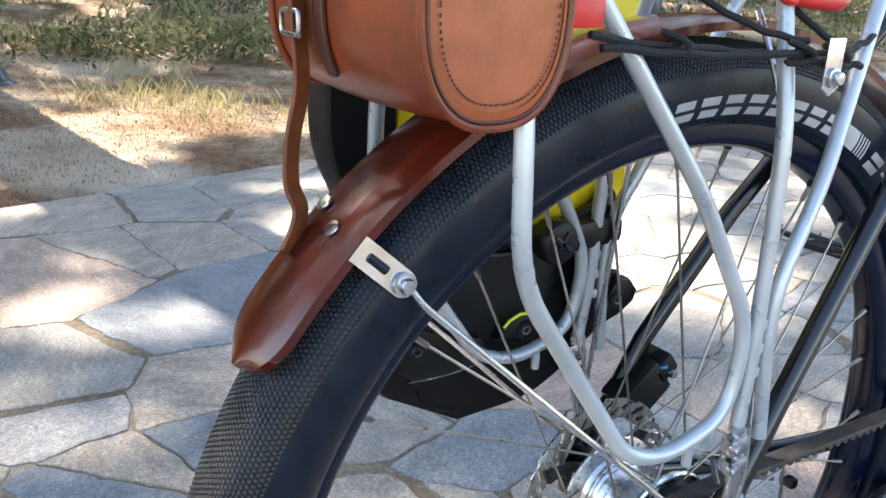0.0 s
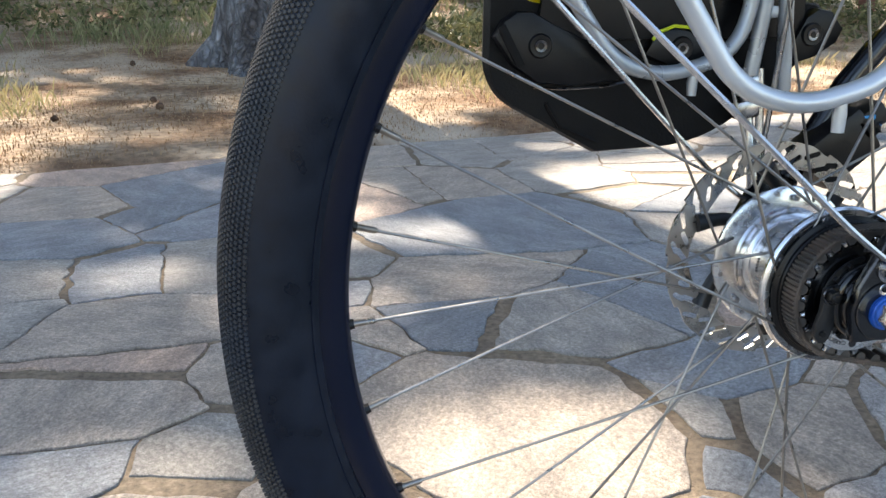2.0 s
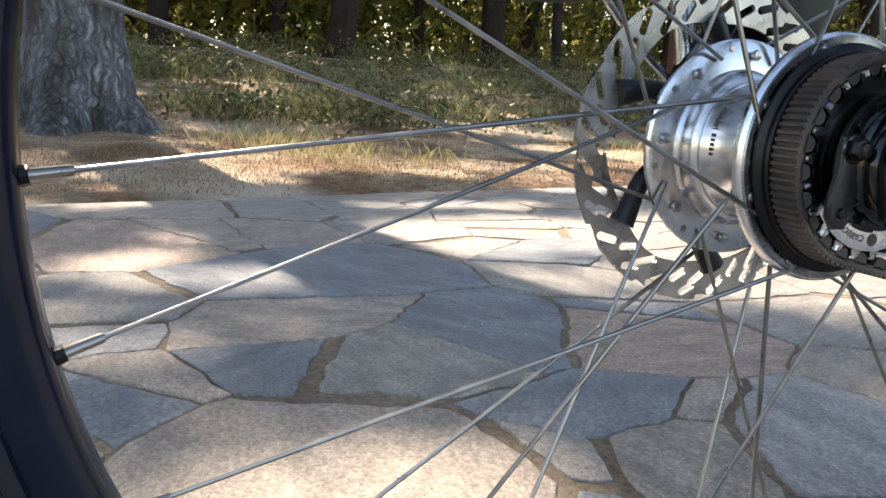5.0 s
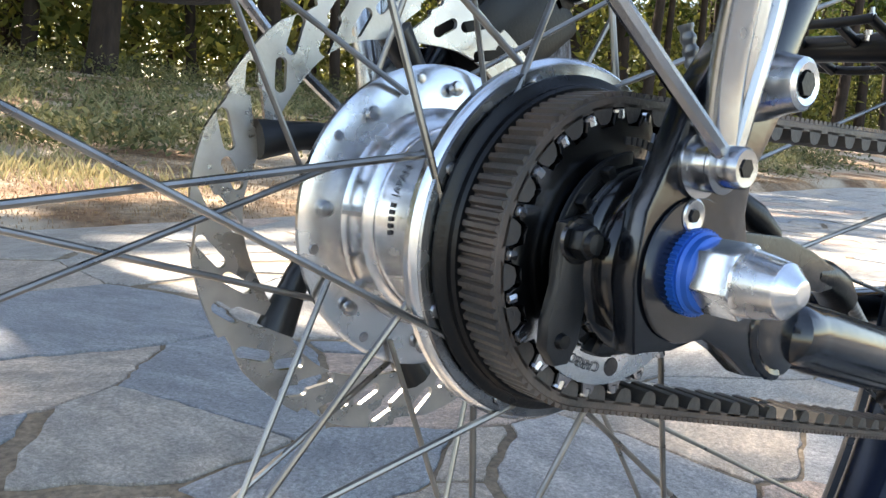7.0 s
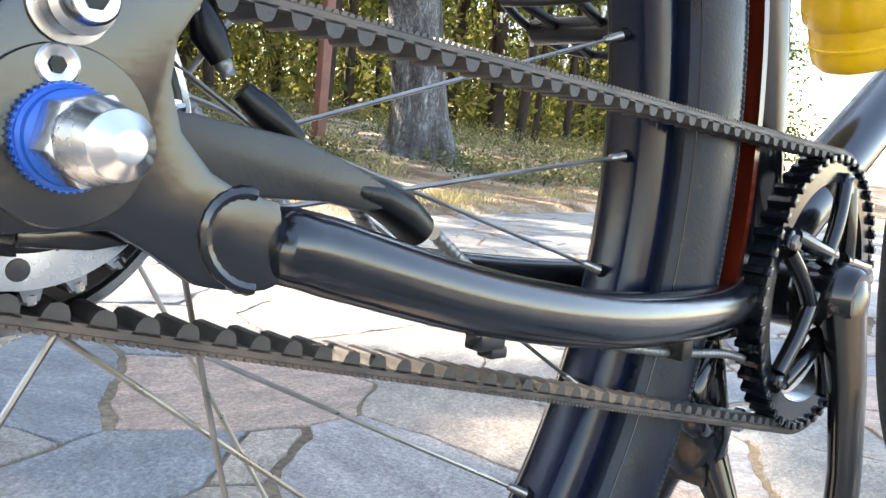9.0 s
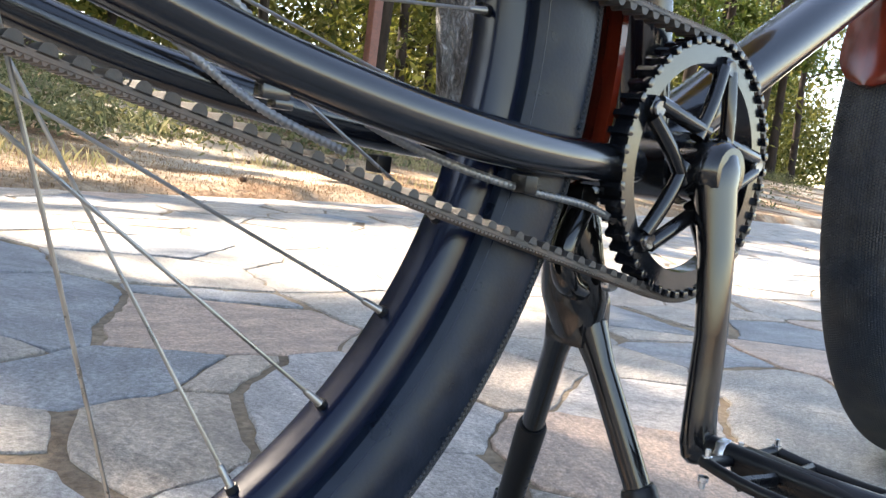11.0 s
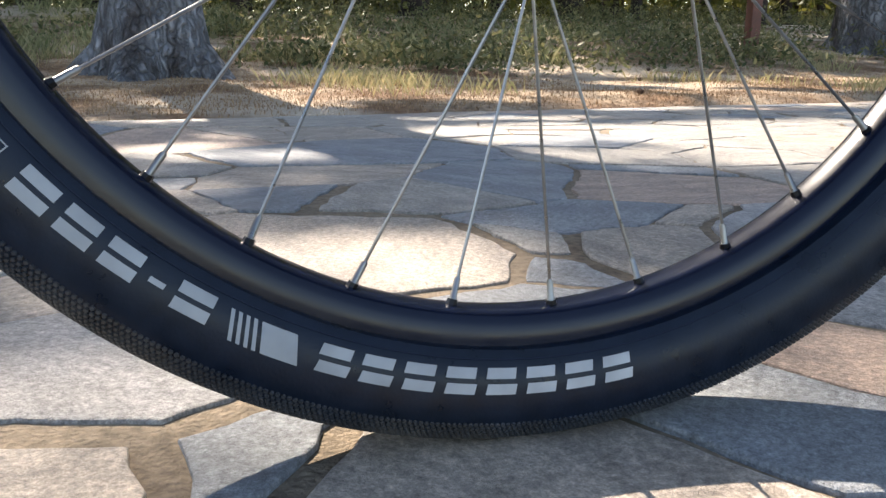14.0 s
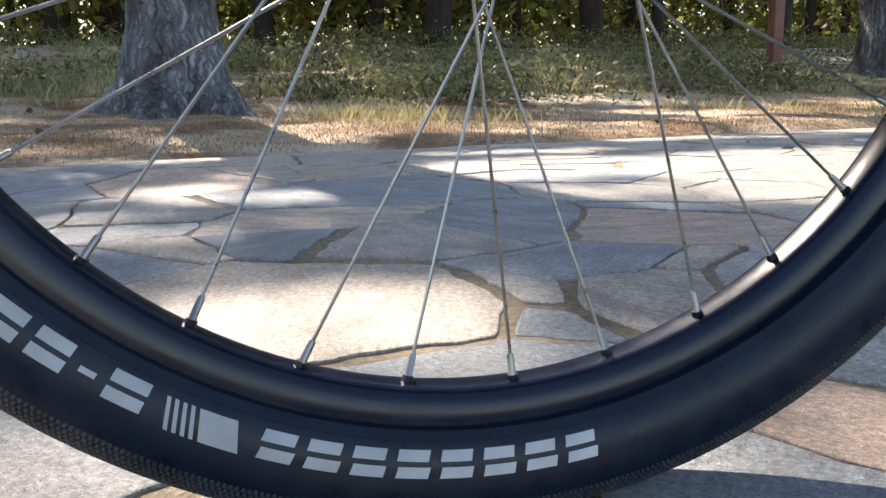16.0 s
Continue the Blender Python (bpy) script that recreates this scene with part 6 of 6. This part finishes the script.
def tree(at, r0, h, lean, seed, material, label, crown_at, crown_n, leaf=0.09, flare=1.0, limbs=6, group="", seg=18):
    x, y = at
    t = thing("tree", (x, y, lift(x, y)), label, "tree", group)
    part("trunk", trunk_mesh(r0, h, lean, seed, flare, seg), material, t)
    r = random.Random(seed)
    centers = []
    for i in range(limbs):
        z = crown_at + (h - crown_at) * i / max(1, limbs - 1)
        a = i * 2.4 + r.random()
        base_ = Vector((lean[0] * z, lean[1] * z, z))
        reach = (1.6 - 0.8 * i / limbs) * (0.6 + 0.5 * r.random())
        tip = base_ + Vector((math.cos(a) * reach, math.sin(a) * reach, 0.35 + 0.3 * r.random()))
        part("limb", tube([base_, base_.lerp(tip, 0.5) + Vector((0, 0, 0.08)), tip], [r0 * 0.25, r0 * 0.16, r0 * 0.05], 6), material, t)
        centers += [base_.lerp(tip, 0.55), base_.lerp(tip, 0.85), tip]
    leaf_cloud("crown", centers, crown_n, leaf, 0.34, NEEDLES, seed, t)
    return t


tree((-0.36, 5.15), 0.27, 11.0, (0.01, 0.02), 3, BARK, "thick grey pine with furrowed bark and spreading foot", 8.0, 260, flare=1.1, seg=40)
tree((6.95, 7.1), 0.33, 11.0, (-0.20, 0.01), 8, BARK, "leaning grey pine with furrowed bark", 8.0, 260, flare=0.9, seg=36)
post = thing("post", (5.3, 7.0, lift(5.3, 7.0)), "square rust-brown wooden post beside the path", "post")
part("post_body", block((0.11, 0.11, 1.7), (0, 0, 0.80), 0.008), RUST_PAINT, post)

protos = []
for i in range(4):
    r0 = (0.13, 0.17, 0.10, 0.21)[i]
    protos.append(tree((-9 + i * 6.1, 17 + i), r0, 9.5, (0.02 * (i - 1.5), 0.01), 20 + i, FAR_BARK, "slender dark pine of the wood behind the clearing", 3.6, 110, 0.11, 0.5, 5, "trees of the wood", 12))
rnd = random.Random(5)
spots = []
for _ in range(4000):
    y = rnd.uniform(12.5, 36)
    x = rnd.uniform(-7 - y * 0.6, 8 + y * 1.7)
    if all(math.hypot(x - a, y - b) > 0.75 for a, b in spots) and math.hypot(x - 6.95, y - 7.1) > 1.5:
        spots.append((x, y))
    if len(spots) >= 210:
        break
for i, (x, y) in enumerate(spots):
    s = rnd.uniform(0.8, 1.25)
    m = Matrix.Translation((x, y, lift(x, y))) @ Euler((rnd.uniform(-0.05, 0.05), rnd.uniform(-0.07, 0.07), rnd.uniform(0, 6.28))).to_matrix().to_4x4()
    copy_thing(protos[i % 4], m)

g = random.Random(9)
clouds = []
for _ in range(1800):
    y = g.uniform(14, 44)
    x = g.uniform(-8 - y * 0.6, 10 + y * 1.7)
    clouds.append((x, y, lift(x, y) + abs(g.gauss(0, 1)) * 2.6 + 0.3))
tagged(leaf_cloud("wood_foliage", clouds, 130, 0.13, 0.85, FOLIAGE, 4), "sunlit yellow-green foliage between the trunks", "foliage", kind="stuff")
low = []
for _ in range(110):
    y = g.uniform(7.5, 14)
    x = g.uniform(-6 - y * 0.5, 8 + y * 1.5)
    low.append((x, y, lift(x, y) + 0.10))
while len(low) < 330:
    y = g.uniform(5.2, 10.5)
    x = g.uniform(-3 - y * 0.5, 5 + y * 1.2)
    if noise.noise(Vector((x * 0.55, y * 0.9, 4.4))) > 0.08:
        low.append((x, y, lift(x, y) + 0.05))
for _ in range(170):
    y = g.uniform(11.5, 15.5)
    x = g.uniform(-6 - y * 0.5, 8 + y * 1.5)
    low.append((x, y, lift(x, y) + 0.14))
tagged(leaf_cloud("undergrowth", low, 170, 0.03, 0.26, SHRUBS, 6, squash=0.35), "low green and straw-coloured undergrowth at the wood's edge", "shrubs", kind="stuff")

# needle crowns added overhead out of view, open where sun patches should fall
LIT = [(-0.03, 0.42, 0.24, 0.16, 0.85), (0.04, 0.20, 0.28, 0.08, 0.6), (-0.40, -0.05, 0.48, 0.22, 0.62), (0.02, -0.10, 0.24, 0.18, 0.8), (0.36, -0.05, 0.32, 0.12, 0.5), (0.75, 1.22, 0.34, 0.22, 0.5), (-0.25, 1.46, 0.16, 0.10, 0.6), (-0.30, 0.98, 0.20, 0.10, 0.4), (0.15, 1.86, 0.26, 0.10, 0.6), (0.75, 0.30, 0.35, 0.20, 0.45), (0.90, 1.80, 0.55, 0.34, 1), (1.30, 1.35, 0.42, 0.62, 1), (1.75, 1.85, 0.60, 0.36, 1),
       (0.10, 1.42, 0.24, 0.09, 0.9), (-0.68, 1.21, 0.16, 0.10, 1), (-0.55, 0.45, 0.20, 0.07, 0.6), (-0.30, 2.50, 0.36, 0.09, 0.8), (-0.19, 1.62, 0.12, 0.12, 0.8), (-0.40, 1.19, 0.10, 0.06, 0.8), (3.0, 2.2, 0.6, 0.3, 1), (0.25, 3.35, 0.75, 0.16, 1), (-0.35, 3.95, 0.60, 0.20, 1), (0.75, 4.1, 0.55, 0.18, 1), (0.1, 4.75, 0.8, 0.22, 0.9), (1.6, 3.6, 0.5, 0.16, 0.9),
       (2.9, 1.2, 0.8, 0.4, 0.8), (-0.1, 3.1, 0.6, 0.10, 0.9), (-0.85, 2.9, 0.30, 0.10, 1), (-0.59, 3.4, 0.35, 0.10, 1), (0.9, 2.42, 0.4, 0.10, 0.9)]


def sunny(x, y):
    """How much of the sun reaches a spot of the ground."""
    wx, wy = x + 0.10 * noise.noise(Vector((x * 5, y * 5, 1))), y + 0.07 * noise.noise(Vector((x * 5, y * 5, 6)))
    best = 0.025
    for cx, cy, rx, ry, much in LIT:
        fall = (1.35 - ((wx - cx) / rx) ** 2 - ((wy - cy) / ry) ** 2) / 0.7
        best = max(best, much * min(1, fall))
    if (y > 2.75 or x > 2.4 or x < -1.1 or y < -0.35) and noise.noise(Vector((x * 1.1, y * 1.9, 3.3))) + 0.5 * noise.noise(Vector((x * 3.1, y * 5.2, 8.1))) > (-0.14 if x < 0.3 or x > 2.4 else -0.04):
        best = max(best, 0.95 if y > -0.35 else 0.5)
    # kept shut so that the mudguard's front stays in shade
    if 0.2 < x < 0.8 and -1.1 < y < -0.42:
        best = 0.03
    return best


def crowns(n, box, size, seed, keep):
    """Unseen needle sprays set along the sun's way to shade the ground of a box."""
    gen = np.random.default_rng(seed)
    out = []
    for _ in range(n):
        gx, gy = gen.uniform(box[0], box[1]), gen.uniform(box[2], box[3])
        if not keep(gx, gy) or gen.random() > -math.log(sunny(gx, gy)) / 3.8:
            continue
        hgt = 6.5 + gen.uniform(0, 2.0)
        out.append((gx + SUN_DIR.x / SUN_DIR.z * hgt, gy + SUN_DIR.y / SUN_DIR.z * hgt, hgt))
    ob = leaf_cloud("pine_crowns", out, 1, size, 0.004, NEEDLES, seed)
    return tagged(ob, "unseen needle crowns overhead, added to dapple the sunlight", "foliage", kind="stuff")


def close(x, y):
    return -1.6 < x < 3.2 and -0.8 < y < 3.6


crowns(52000, (-1.6, 3.2, -0.8, 3.6), 0.055, 17, close)
crowns(84000, (-8, 12, -5, 14), 0.17, 18, lambda x, y: not close(x, y))

# ---- grass and litter ----


def grass(name, spots_, height, material, seed, label, spread_=0.10, blades=26):
    gr = np.random.default_rng(seed)
    vs, fs = [], []
    for x, y in spots_:
        for _ in range(blades):
            bx, by = x + gr.normal(0, spread_), y + gr.normal(0, spread_)
            if by < edge(bx) + 0.03:
                continue
            z = lift(bx, by)
            h = height * gr.uniform(0.4, 1.3)
            a = gr.uniform(0, 6.28)
            dx, dy = math.cos(a), math.sin(a)
            lean_ = gr.uniform(0.1, 0.8) * h
            w = 0.0018 + 0.0012 * gr.random()
            k = len(vs)
            vs += [(bx - dy * w, by + dx * w, z - 0.005), (bx + dy * w, by - dx * w, z - 0.005), (bx + dx * lean_ * 0.4 + dy * w * 0.7, by + dy * lean_ * 0.4 - dx * w * 0.7, z + h * 0.6), (bx + dx * lean_, by + dy * lean_, z + h)]
            fs += [(k, k + 1, k + 2), (k, k + 2, k + 3)]
    return tagged(raw(name, vs, fs, material), label, "grass", kind="stuff")


g = random.Random(21)


def patches(n, lo, hi, thr, sx):
    out = []
    while len(out) < n:
        y = lo + (hi - lo) * g.random() ** 1.3
        x = g.uniform(-2.5 - y * 0.35, 3 + y * 1.25)
        if noise.noise(Vector((x * sx, y * sx, thr * 40))) > thr:
            out.append((x, y))
    return out


grass("dry_grass", patches(420, 3.1, 11, 0.22, 0.7), 0.075, DRY_GRASS, 1, "tufts of dry straw-coloured grass on the soil")
grass("green_grass", patches(300, 5.8, 13, 0.16, 0.5), 0.14, GREEN_GRASS, 2, "tufts of fading green grass on the soil")
grass("needle_litter", patches(3000, 2.2, 8, -0.3, 0.9), 0.012, LITTER, 3, "brown fallen pine needles on the soil", 0.20, 40)


def pine_cone(at, size, turn_):
    """A small open cone: rings of pointed scales round a core."""
    bm = bmesh.new()
    n = 9
    rows_ = []
    for k in range(11):
        t = k / 10
        rad = size * 0.42 * math.sin(math.pi * min(0.97, 0.10 + 0.86 * t)) ** 0.8
        rows_.append([bm.verts.new((rad * (1.25 if (i + k) % 2 else 0.75) * math.cos(2 * math.pi * i / n), rad * (1.25 if (i + k) % 2 else 0.75) * math.sin(2 * math.pi * i / n), size * (t - 0.5))) for i in range(n)])
    for a, b in zip(rows_, rows_[1:]):
        for i in range(n):
            bm.faces.new((a[i], a[(i + 1) % n], b[(i + 1) % n], b[i]))
    bm.faces.new(rows_[0][::-1])
    bm.faces.new(rows_[-1])
    ob = part("pine_cone", bm, CONE, None, smooth=False)
    ob.location = (at[0], at[1], lift(*at) + size * 0.34)
    ob.rotation_euler = (radians(90), 0, turn_)
    return tagged(ob, "small brown open pine cone lying on the soil", "pine cone", "fallen pine cones")


CONE = mat("cone_scales", (0.10, 0.055, 0.03), 0.8, var=0.3, bump=0.3, bscale=300)
gc = random.Random(31)
for _ in range(14):
    pine_cone((gc.uniform(-2.0, 3.5), 3.1 + 3.0 * gc.random() ** 1.4), gc.uniform(0.028, 0.042), gc.uniform(0, 6.28))
